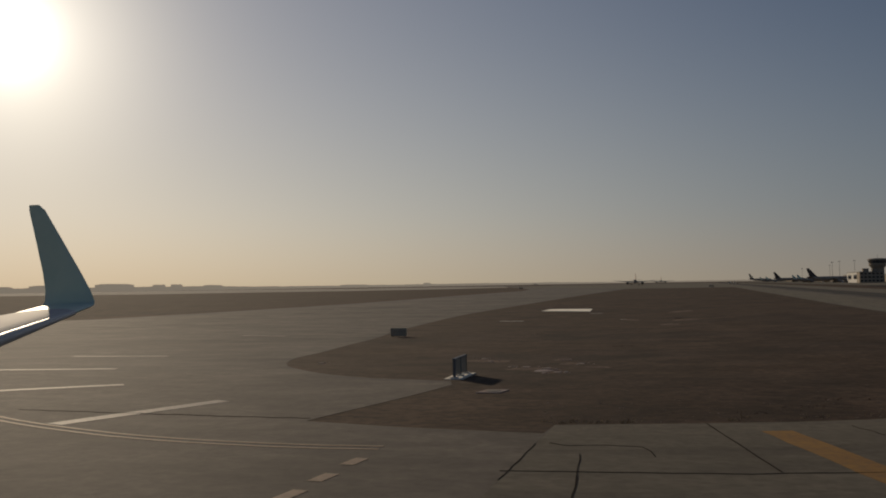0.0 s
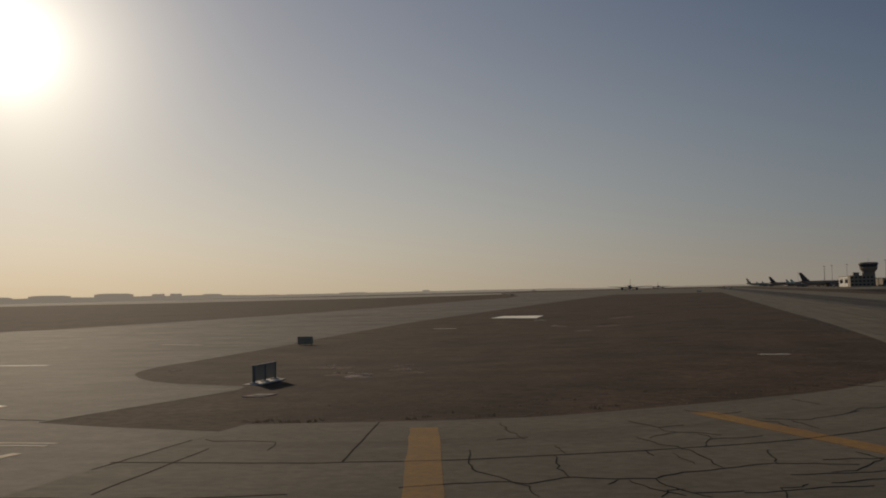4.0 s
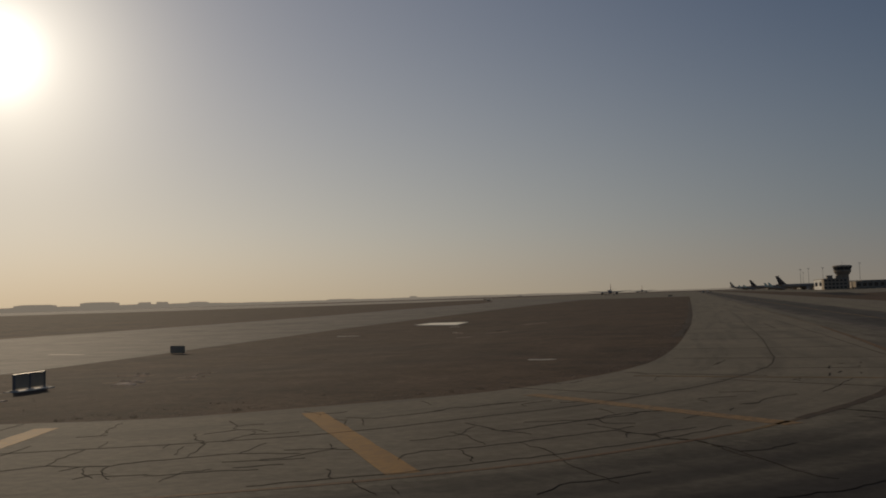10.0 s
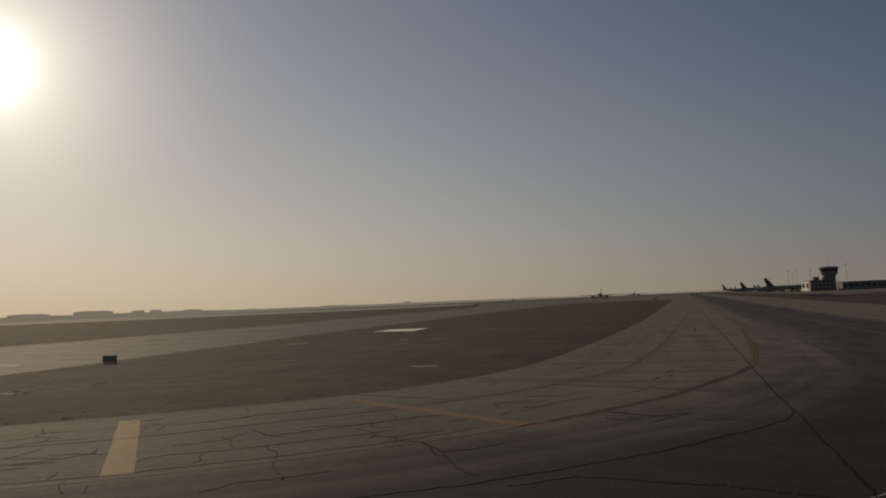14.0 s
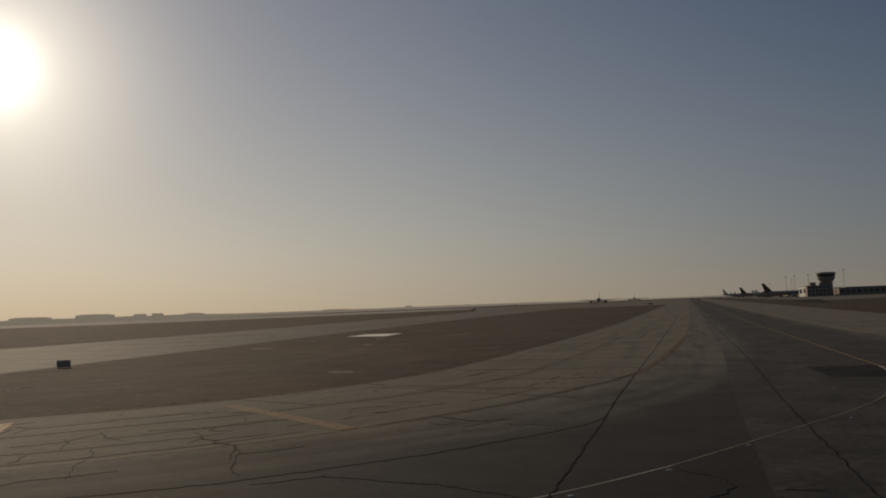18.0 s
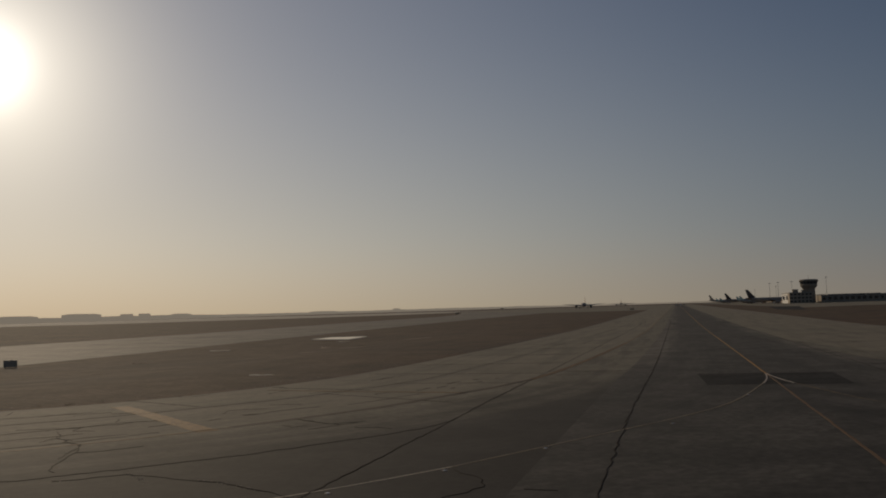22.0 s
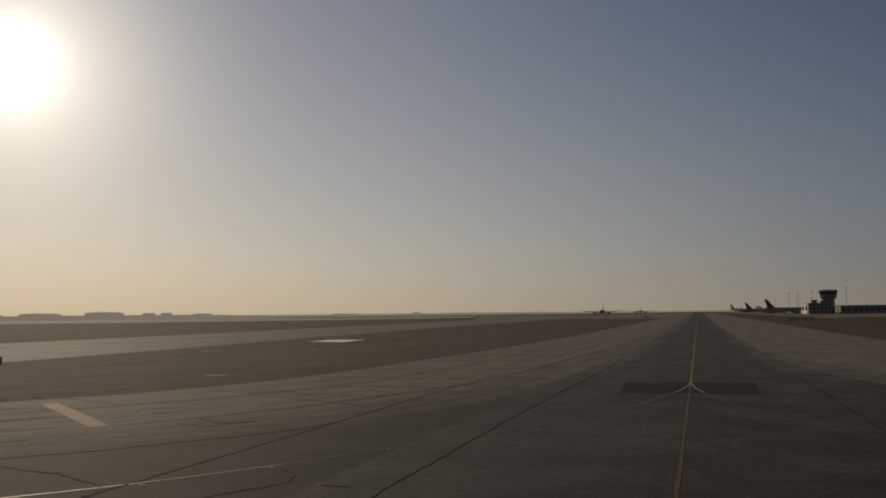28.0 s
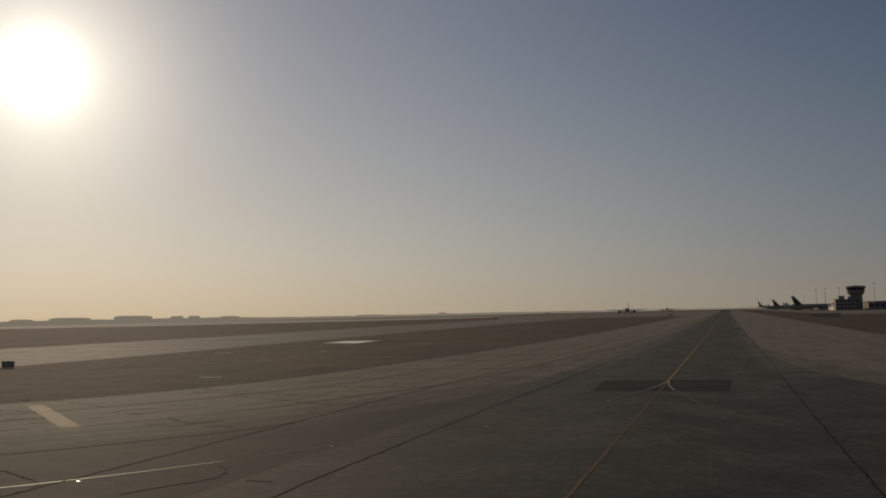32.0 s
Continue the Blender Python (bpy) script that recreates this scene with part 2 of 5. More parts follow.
M_APRON = surface("grey_apron_asphalt", (0.092, 0.080, 0.066), 0.85, big=(0.05, 1.0, (0.046, 0.040, 0.034)), mid=(0.2, 0.6, (0.138, 0.120, 0.098)), fine=(1.2, 0.45, (0.058, 0.051, 0.043)), bump=0.4, bump_scale=20, spec=0.2, stretch=(0.6, 0.9, 1), sheen=0.22, mottle=0.15)
M_PATCH = surface("fresh_asphalt_and_drain_black", (0.026, 0.025, 0.023), 0.9, big=(0.4, 0.7, (0.034, 0.031, 0.028)), fine=(3.0, 0.6, (0.014, 0.013, 0.012)), bump=0.3, bump_scale=40, spec=0.08, sheen=0.09, mottle=0.25)
M_YELLOW = surface("faded_yellow_paint", (0.31, 0.175, 0.052), 0.78, big=(0.5, 0.6, (0.23, 0.13, 0.05)), fine=(4.0, 0.45, (0.16, 0.11, 0.06)), spec=0.2, sheen=0.12)
M_WHITE = surface("worn_white_paint", (0.66, 0.56, 0.43), 0.7, big=(0.6, 0.4, (0.54, 0.46, 0.355)), fine=(5.0, 0.4, (0.32, 0.27, 0.21)), spec=0.3)
M_DASH = surface("worn_tan_paint", (0.70, 0.51, 0.33), 0.75, big=(0.6, 0.4, (0.58, 0.42, 0.27)), fine=(5.0, 0.35, (0.38, 0.28, 0.19)), spec=0.2)
M_OCHRE = surface("worn_ochre_paint", (0.27, 0.172, 0.08), 0.8, big=(0.4, 0.7, (0.19, 0.126, 0.066)), fine=(3.5, 0.65, (0.10, 0.074, 0.05)), spec=0.2, sheen=0.1)
M_EDGE = surface("rusty_yellow_line_paint", (0.19, 0.118, 0.06), 0.8, big=(0.3, 0.6, (0.13, 0.075, 0.045)), fine=(4.0, 0.65, (0.09, 0.062, 0.044)), spec=0.15, sheen=0.08)
M_SMEAR = surface("scuffed_brown_paint", (0.082, 0.060, 0.040), 0.85, big=(0.3, 0.7, (0.056, 0.044, 0.033)), fine=(3.0, 0.6, (0.036, 0.030, 0.025)), spec=0.15, sheen=0.1)
M_LINE = surface("thin_white_line_paint", (0.36, 0.30, 0.215), 0.58, big=(0.4, 0.5, (0.26, 0.225, 0.17)), fine=(4.0, 0.5, (0.22, 0.19, 0.155)), spec=0.4, sheen=0.15)
M_RUST = surface("rusty_faded_paint", (0.178, 0.118, 0.053), 0.85, big=(0.25, 0.8, (0.115, 0.084, 0.05)), fine=(3.0, 0.8, (0.075, 0.06, 0.045)), spec=0.15, sheen=0.12)
M_ORANGE = surface("faded_orange_paint", (0.22, 0.125, 0.055), 0.85, big=(0.2, 0.7, (0.16, 0.092, 0.045)), fine=(3.0, 0.7, (0.085, 0.062, 0.045)), spec=0.15, sheen=0.12)
M_SLAB = surface("pale_bleached_concrete", (0.80, 0.74, 0.64), 0.8, big=(0.2, 0.4, (0.66, 0.61, 0.52)), fine=(3, 0.3, (0.55, 0.5, 0.43)), spec=0.2, sheen=0.25)
M_FADED = surface("faded_pale_paint", (0.26, 0.205, 0.125), 0.8, big=(0.25, 0.75, (0.16, 0.13, 0.09)), fine=(4.0, 0.7, (0.10, 0.083, 0.064)), spec=0.3, sheen=0.08)
M_PALE = surface("sunbleached_runway_concrete", (0.21, 0.185, 0.155), 0.88, big=(0.02, 0.6, (0.15, 0.13, 0.11)), mid=(0.2, 0.5, (0.24, 0.21, 0.175)), spec=0.15, sheen=0.28)
M_CRACK = surface("dark_joint_filler", (0.020, 0.016, 0.013), 0.9, fine=(1.2, 0.7, (0.042, 0.032, 0.025)), spec=0.05, sheen=0.05)
M_SKIN = surface("white_aircraft_paint", (0.62, 0.60, 0.56), 0.7, big=(0.4, 0.3, (0.60, 0.59, 0.56)), fine=(6.0, 0.12, (0.55, 0.54, 0.52)), spec=0.12)
M_GREYSKIN = surface("grey_aircraft_paint", (0.44, 0.36, 0.28), 0.5, big=(0.1, 0.3, (0.37, 0.30, 0.235)))
M_TEAL = surface("teal_aircraft_paint", (0.68, 0.82, 0.67), 0.5, big=(0.6, 0.5, (0.74, 0.84, 0.71)), fine=(2.0, 0.25, (0.55, 0.72, 0.59)))
M_DARKTAIL = surface("dark_brown_tail_paint", (0.12, 0.094, 0.078), 0.5, big=(0.2, 0.3, (0.15, 0.12, 0.10)))
M_BROWN = surface("sand_tail_paint", (0.86, 0.67, 0.43), 0.6, big=(0.2, 0.3, (0.74, 0.56, 0.36)))
M_SLAT = surface("light_grey_paint", (0.52, 0.53, 0.53), 0.45, big=(0.5, 0.3, (0.44, 0.45, 0.45)), fine=(5, 0.2, (0.6, 0.6, 0.6)))
M_ALU = surface("bare_aluminium", (0.72, 0.73, 0.74), 0.28, metal=1.0, fine=(3.0, 0.2, (0.55, 0.55, 0.56)))
M_GLASS_DARK = surface("dark_window_glass", (0.02, 0.024, 0.028), 0.08)
M_TOWERGLASS = surface("tinted_cab_glass", (0.07, 0.075, 0.075), 0.25)
M_RUBBER = surface("black_rubber", (0.02, 0.02, 0.02), 0.8, fine=(5, 0.4, (0.04, 0.038, 0.035)))
M_STEEL = surface("painted_steel", (0.20, 0.195, 0.19), 0.5, big=(1.0, 0.4, (0.2, 0.2, 0.2)), fine=(9, 0.3, (0.11, 0.11, 0.11)))
M_PAD = surface("pale_concrete_pad", (0.76, 0.71, 0.62), 0.8, big=(0.8, 0.4, (0.46, 0.42, 0.35)), fine=(6, 0.3, (0.66, 0.62, 0.54)), bump=0.2, sheen=0.15)
M_WALLW = surface("white_render_wall", (0.86, 0.83, 0.76), 0.8, big=(0.1, 0.3, (0.74, 0.70, 0.62)))
M_WALLG = surface("grey_concrete_wall", (0.40, 0.325, 0.235), 0.8, big=(0.08, 0.4, (0.32, 0.26, 0.19)))
M_BOARD = surface("sunworn_grey_sign_back", (0.50, 0.41, 0.29), 0.6, big=(1.0, 0.5, (0.42, 0.345, 0.245)), fine=(9, 0.3, (0.30, 0.25, 0.18)))
M_ROOF = surface("grey_roof_sheet", (0.25, 0.24, 0.22), 0.6, big=(0.03, 0.4, (0.2, 0.19, 0.17)))
M_RUBBLE = surface("dusty_rubble", (0.64, 0.49, 0.39), 0.9, big=(0.5, 0.8, (0.42, 0.25, 0.18)), fine=(6, 0.4, (0.70, 0.62, 0.54)))
M_STONE = surface("pale_stones", (0.34, 0.275, 0.21), 0.9, big=(0.8, 0.6, (0.20, 0.155, 0.115)), fine=(7, 0.5, (0.27, 0.23, 0.185)))
M_SAND = surface("blown_sand", (0.125, 0.098, 0.07), 0.95, big=(0.3, 0.8, (0.08, 0.06, 0.044)), fine=(3.0, 0.5, (0.15, 0.12, 0.088)), spec=0.1)
M_STRAW = surface("dry_straw", (0.36, 0.28, 0.15), 0.9, big=(1.0, 0.5, (0.25, 0.19, 0.1)))
# far silhouettes: the air's haze is put in as emission
M_FAR = surface("haze_glow_distance", (0.12, 0.10, 0.08), 1.0, big=(0.01, 0.4, (0.16, 0.14, 0.11)), spec=0.0)
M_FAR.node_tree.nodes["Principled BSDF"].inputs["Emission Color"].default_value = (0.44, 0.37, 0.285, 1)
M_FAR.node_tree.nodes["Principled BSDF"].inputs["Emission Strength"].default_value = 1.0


M_TAXI = surface("dark_grey_aircraft_paint", (0.38, 0.335, 0.29), 0.6, big=(0.2, 0.3, (0.30, 0.26, 0.22)), spec=0.2)
M_RUSSET = surface("russet_tail_paint", (0.42, 0.20, 0.10), 0.5, big=(0.2, 0.4, (0.33, 0.15, 0.08)))


# ---- mesh helpers ----
DIP_Y = (-20.0, -12.0, -6.0, 0.0, 8.0, 20.0, 40.0, 65.0, 90.0, 118.0, 146.0, 250.0, 400.0)
DIP_Z = (0.0, 0.06, 0.18, 0.32, 0.44, 0.55, 0.68, 0.79, 0.87, 0.80, 0.62, 0.3, 0.0)
CUT_X = [-40.0 - 4.0 * i for i in range(9)]
CUT_Y = sorted(DIP_Y + (150.0, 200.0, 325.0))


def lift(y, x=0.0):
    """The airfield is level near the taxiway, falls to a shallow drain in the dirt west of it and rises very gently beyond y = 150."""
    u = min(1.0, max(0.0, (-x - 42.0) / 26.0))
    return 0.004 * max(0.0, y - 150.0) - u * u * (3 - 2 * u) * float(np.interp(y, DIP_Y, DIP_Z))


def drape(bm):
    """Cuts a level mesh along the terrain's creases and lays it on the terrain."""
    for axis, cuts in ((0, CUT_X), (1, CUT_Y)):
        co = [v.co[axis] for v in bm.verts]
        lo, hi = min(co), max(co)
        for c in cuts:
            if lo < c < hi:
                bmesh.ops.bisect_plane(bm, geom=bm.verts[:] + bm.edges[:] + bm.faces[:], dist=1e-5, plane_co=(c, 0, 0) if axis == 0 else (0, c, 0), plane_no=(1, 0, 0) if axis == 0 else (0, 1, 0))
    for v in bm.verts:
        v.co.z += lift(v.co.y, v.co.x)
    return bm


def part(name, bm, material, parent=None, label=""):
    """Links a bmesh as one mesh object, under a thing or a part."""
    me = bpy.data.meshes.new(name)
    bm.normal_update()
    bm.to_mesh(me)
    bm.free()
    me.materials.append(material)
    ob = new(name, me)
    if parent is not None:
        ob.parent = parent
    if label:
        ob["label"] = label
    return ob


def smooth(ob, angle=35):
    """Smooth shading, with edges sharper than the angle kept sharp."""
    me = ob.data
    me.polygons.foreach_set("use_smooth", [True] * len(me.polygons))
    me.set_sharp_from_angle(angle=radians(angle))
    return ob


def empty(name, x=0, y=0, z=0, rz=0):
    ob = new(name)
    ob.matrix_world = pose(x, y, z + lift(y, x), 0, 0, rz)
    return ob


def slab_mesh(outline, top, depth=0.05):
    """A flat slab with the outline given (x, y), its top at that height and real edges."""
    bm = bmesh.new()
    up = [bm.verts.new((x, y, top)) for x, y in outline]
    dn = [bm.verts.new((x, y, top - depth)) for x, y in outline]
    f = bm.faces.new(up)
    n = len(up)
    for i in range(n):
        bm.faces.new((up[i], dn[i], dn[(i + 1) % n], up[(i + 1) % n]))
    f.normal_update()
    if f.normal.z < 0:
        bmesh.ops.reverse_faces(bm, faces=bm.faces)
    return bm


def box_into(bm, x0, x1, y0, y1, z0, z1, bevel=0.0):
    g = bmesh.ops.create_cube(bm, size=1.0)
    for v in g["verts"]:
        v.co = Vector(((x0 + x1) / 2 + v.co.x * (x1 - x0), (y0 + y1) / 2 + v.co.y * (y1 - y0), (z0 + z1) / 2 + v.co.z * (z1 - z0)))
    if bevel:
        edges = list({e for v in g["verts"] for e in v.link_edges})
        bmesh.ops.bevel(bm, geom=edges, offset=bevel, segments=2, affect="EDGES")
    return bm


def box(x0, x1, y0, y1, z0, z1, bevel=0.0):
    return box_into(bmesh.new(), x0, x1, y0, y1, z0, z1, bevel)


def tube_into(bm, p, q, r0, r1, sides=10):
    p, q = Vector(p), Vector(q)
    turn = (q - p).to_track_quat("Z", "Y").to_matrix()
    rings = []
    for c, r in ((p, r0), (q, r1)):
        rings.append([bm.verts.new(c + turn @ Vector((r * math.cos(a), r * math.sin(a), 0))) for a in (2 * math.pi * i / sides for i in range(sides))])
    for i in range(sides):
        j = (i + 1) % sides
        bm.faces.new((rings[0][i], rings[0][j], rings[1][j], rings[1][i]))
    bm.faces.new(rings[0][::-1])
    bm.faces.new(rings[1])
    return bm


def tube(p, q, r0, r1, sides=10):
    return tube_into(bmesh.new(), p, q, r0, r1, sides)


def loft(rings, closed_ends=True):
    """Skins rings of equal length (lists of points)."""
    bm = bmesh.new()
    vs = [[bm.verts.new(p) for p in ring] for ring in rings]
    n = len(vs[0])
    for a, b in zip(vs, vs[1:]):
        for i in range(n):
            j = (i + 1) % n
            bm.faces.new((a[i], a[j], b[j], b[i]))
    if closed_ends:
        bm.faces.new(vs[0][::-1])
        bm.faces.new(vs[-1])
    bmesh.ops.recalc_face_normals(bm, faces=bm.faces)
    return bm


def curve_points(points, step=1.0):
    """A smooth line (Catmull-Rom) through the points (x, y), at about that step."""
    pts = [Vector(p) for p in points]
    pts = [pts[0] * 2 - pts[1], *pts, pts[-1] * 2 - pts[-2]]
    out = []
    for a, b, c, d in zip(pts, pts[1:], pts[2:], pts[3:]):
        n = max(1, int((c - b).length / step))
        for i in range(n):
            t = i / n
            out.append(0.5 * (2 * b + (c - a) * t + (2 * a - 5 * b + 4 * c - d) * t * t + (3 * b - a - 3 * c + d) * t ** 3))
    out.append(pts[-2])
    return out


def ribbon(points, width, top, thick=0.006, rough=0.0, rnd=None, taper=False):
    """A thin strip along a line of (x, y) points; rough wears its edges."""
    bm = bmesh.new()
    pts = [Vector((p[0], p[1])) for p in points]
    left, right = [], []
    for i, p in enumerate(pts):
        d = (pts[min(i + 1, len(pts) - 1)] - pts[max(i - 1, 0)]).normalized()
        n = Vector((-d.y, d.x))
        w = width / 2
        if taper:
            w *= 0.25 + 0.75 * math.sin(math.pi * min(1, 0.12 + 0.8 * i / max(1, len(pts) - 1)))
        a = w * (1 + (rnd.uniform(-rough, rough) if rough else 0))
        b = w * (1 + (rnd.uniform(-rough, rough) if rough else 0))
        left.append(p + n * a)
        right.append(p - n * b)
    tl = [bm.verts.new((p.x, p.y, top + lift(p.y, p.x))) for p in left]
    tr = [bm.verts.new((p.x, p.y, top + lift(p.y, p.x))) for p in right]
    bl = [bm.verts.new((p.x, p.y, top - thick + lift(p.y, p.x))) for p in left]
    br = [bm.verts.new((p.x, p.y, top - thick + lift(p.y, p.x))) for p in right]
    for i in range(len(pts) - 1):
        bm.faces.new((tr[i], tr[i + 1], tl[i + 1], tl[i]))
        bm.faces.new((tl[i], tl[i + 1], bl[i + 1], bl[i]))
        bm.faces.new((br[i], br[i + 1], tr[i + 1], tr[i]))
    return bm


# ---- ground and pavement ----
def ground_sheet():
    bm = bmesh.new()
    xs = [-4900, -2500, -1200, -600, -300, -150, -100] + CUT_X[::-1] + [0, 50, 100, 200, 400, 900, 1800, 3200, 4900]
    ys = [-4900, -2500, -1200, -600, -300, -150, -100, -50] + CUT_Y + [900, 1800, 3200, 4900]
    grid = [[bm.verts.new((x, y, -0.014 + lift(y, x))) for x in xs] for y in ys]
    for a, b in zip(grid, grid[1:]):
        for i in range(len(xs) - 1):
            bm.faces.new((a[i], a[i + 1], b[i + 1], b[i]))
    return tagged(part("ground", bm, M_DIRT), "dry brown desert dirt of the airfield", "ground", kind="structure")


ground_sheet()

# outline of the dirt island: along the concrete shoulder, then up its straight side and back down the angled taxiway
ISLAND_LOW = [(-69.0, -30.4), (-65.4, -31.3), (-60.3, -32.0), (-60.2, -30.1), (-55.4, -29.0), (-50.0, -27.3), (-45.7, -24.1), (-41.6, -20.4),
              (-39.0, -18.0), (-36.2, -14.0), (-33.2, -7.4), (-31.2, 0.2), (-30.2, 7.5), (-29.3, 22.0), (-28.6, 45.0), (-27.9, 85.0), (-27.4, 165.0), (-27.4, 350.0), (-27.8, 715.0)]
ISLAND_NOSE = [(-67.6, -22.6), (-67.0, -17.4), (-67.6, -15.3), (-69.8, -14.7), (-72.2, -14.1), (-75.2, -12.3), (-78.5, -8.7), (-81.2, -4.8), (-82.7, -1.5), (-84.4, 4.0), (-85.6, 12.0),
               (-87.3, 22.0), (-89.3, 36.0), (-92.5, 53.0), (-96.3, 78.0), (-99.0, 100.0), (-101.2, 125.0), (-102.2, 160.0), (-103.0, 240.0), (-104.5, 340.0), (-106.0, 460.0), (-110.0, 715.0)]
BAND_FAR = [(-420.0, 1800.0), (-325.0, 1355.0), (-253.0, 1040.0), (-203.0, 800.0), (-181.0, 640.0), (-176.0, 500.0), (-171.0, 390.0), (-168.0, 295.0), (-168.0, 240.0), (-171.0, 195.0), (-175.0, 155.0),
            (-180.0, 118.0), (-196.0, 84.0), (-235.0, 56.0), (-420.0, 10.0)]

ASPHALT_WEST = [(-8.0, 2600.0), (-8.1, 240.0), (-8.4, 100.0), (-8.9, 24.0), (-9.6, -10.0), (-10.0, -52.0)]
EDGE_LINE = [(-64.0, -50.5), (-49.5, -46.5), (-39.3, -41.9), (-33.2, -38.0), (-29.3, -34.2), (-26.5, -31.0), (-24.3, -27.5), (-22.0, -23.1), (-19.9, -18.4), (-18.2, -13.0), (-16.6, -7.8), (-15.2, -1.2), (-14.4, 7.0), (-13.4, 26.0), (-12.2, 62.0), (-11.6, 110.0), (-11.3, 170.0)]
low_curve = [tuple(p) for p in curve_points(ISLAND_LOW[3:], 2.0)]
west_curve = [tuple(p) for p in curve_points(ASPHALT_WEST[1:], 2.0)]
turn_curve = [tuple(p) for p in curve_points(EDGE_LINE[1:], 1.0)]
concrete = slab_mesh(low_curve + [(-110.0, 715.0), (-420.0, 1800.0), (-420.0, 2600.0), (-10.5, 2600.0), (-11.5, 600.0)] + turn_curve[::-1] + [(-60.2, -49.6)], 0.0)
shoulder = tagged(part("pavement_concrete", drape(concrete), M_CONC), "weathered tan concrete taxiway shoulder with cracks", "pavement", kind="structure")
apron = slab_mesh([(-60.2, -30.1), (-60.3, -32.0), (-65.4, -31.3), (-69.0, -30.4)] + [tuple(p) for p in curve_points(ISLAND_NOSE, 2.0)] + BAND_FAR
                  + [(-420.0, -300.0), (-60.2, -300.0)], -0.004)
tagged(part("pavement_apron", drape(apron), M_APRON), "worn grey asphalt taxiway apron", "pavement", kind="structure")
fillet = slab_mesh([(-60.2, -49.6)] + turn_curve + [(-11.5, 600.0), (-10.5, 2600.0), ASPHALT_WEST[0]] + west_curve + [(-10.0, -300.0), (-60.2, -300.0)], -0.001)
tagged(part("road_taxiway_turn", drape(fillet), M_FILLET), "stained brown-grey concrete of the taxiway turn", "taxiway", kind="structure")
east_curve = [tuple(p) for p in curve_points([(64.0, -56.0), (49.5, -47.5), (38.0, -41.0), (28.5, -33.5), (21.8, -24.0), (16.5, -12.0), (11.5, 4.0), (8.6, 30.0), (7.8, 80.0), (7.6, 240.0)], 2.0)]
asphalt = slab_mesh([ASPHALT_WEST[0]] + west_curve + [(-10.0, -300.0), (90.0, -300.0)] + east_curve + [(7.5, 2600.0)], -0.002)
tagged(part("road_taxiway", drape(asphalt), M_ASPH), "dark worn asphalt taxiway strip", "taxiway", kind="structure")
east = slab_mesh(east_curve + [(7.5, 2600.0), (31.0, 2600.0), (30.5, 60.0), (36.0, 10.0), (90.0, -45.0)], 0.0)
tagged(part("pavement_concrete_east", drape(east), M_CONC), "tan concrete shoulder east of the taxiway", "pavement", kind="structure")
verge = [p for p in east_curve if -40.0 < p[1] < 60.0]
stained = slab_mesh(verge + [(x + 0.3 + 7.0 * (60.0 - y) / 100.0, y) for x, y in verge[::-1]], 0.003, 0.02)
tagged(part("pavement_stained_edge", drape(stained), M_FILLET), "tyre-stained edge of the east concrete shoulder", "pavement", kind="structure")
stand = slab_mesh([(70.0, 560.0), (110.0, 600.0), (400.0, 600.0), (400.0, 3600.0), (48.0, 3600.0), (62.0, 1400.0)], 0.0)
tagged(part("pavement_stands", drape(stand), M_CONC), "pale concrete aircraft parking apron", "pavement", kind="structure")
far_strip = slab_mesh([(-1900.0, 1130.0), (-1250.0, 1130.0), (-823.0, 1060.0), (-722.0, 1000.0), (-595.0, 1040.0), (-465.0, 1052.0), (-423.0, 1105.0), (-366.0, 1175.0), (-330.0, 1355.0), (-428.0, 1820.0),
                      (-640.0, 2060.0), (-904.0, 2224.0), (-1155.0, 2562.0), (-1650.0, 3197.0), (-2387.0, 3608.0), (-3600.0, 3400.0)], 0.0)
tagged(part("pavement_runway", drape(far_strip), M_PALE), "distant pale runway strip across the dirt", "runway", kind="structure")
far_strip = slab_mesh([(-490.0, 1880.0), (-448.0, 1960.0), (-560.0, 2700.0), (-900.0, 3300.0), (-1150.0, 2900.0), (-800.0, 2300.0)], 0.0)
tagged(part("pavement_far_taxiway", drape(far_strip), M_APRON), "distant thin taxiway strip beyond the runway", "taxiway", kind="structure")

# a drain's dark recess painted flat black on the dirt strip east of the taxiway
drain = slab_mesh([(47.0, 478.0), (56.0, 428.0), (81.0, 672.0), (63.0, 712.0)], 0.02)
tagged(part("pavement_drain", drape(drain), M_PATCH), "flat black patch painted for a dark drain recess in the dirt", "drain", kind="structure")

PAINT = 0.006
rnd = random.Random(5)


def paint(name, points, width, material, label, category="marking", step=1.0, rough=0.12, top=PAINT):
    ob = part(name, ribbon(points if len(points) > 16 else curve_points(points, step) if len(points) > 2 else [Vector(points[0]).lerp(Vector(points[1]), i / 12) for i in range(13)], width, top, 0.008, rough, rnd), material)
    return tagged(ob, label, category, kind="structure")


paint("marking_centre_line", [(0, 0), (-0.1, 60), (-0.3, 200), (-0.5, 700), (-0.8, 1800)], 0.13, M_YELLOW, "faded yellow taxiway centre line", rough=0.35)
paint("marking_centre_line_near", [(0, -75), (0, -40), (0, -20), (0, 0)], 0.115, M_EDGE, "scuffed brown-orange stretch of the centre line", rough=0.45)
paint("marking_lead_in", [(0, 1.4), (-0.4, -3.5), (-1.3, -9.0), (-3.1, -17.5), (-5.3, -23.4), (-8.6, -30.0), (-12.3, -37.2)], 0.085, M_FADED, "thin pale curved lead-in line")
paint("marking_lead_in_near", [(-12.3, -37.2), (-14.4, -40.5), (-17.2, -44.0), (-24.0, -51.0), (-38.0, -61.0)], 0.08, M_LINE, "thin white curved lead-in line")
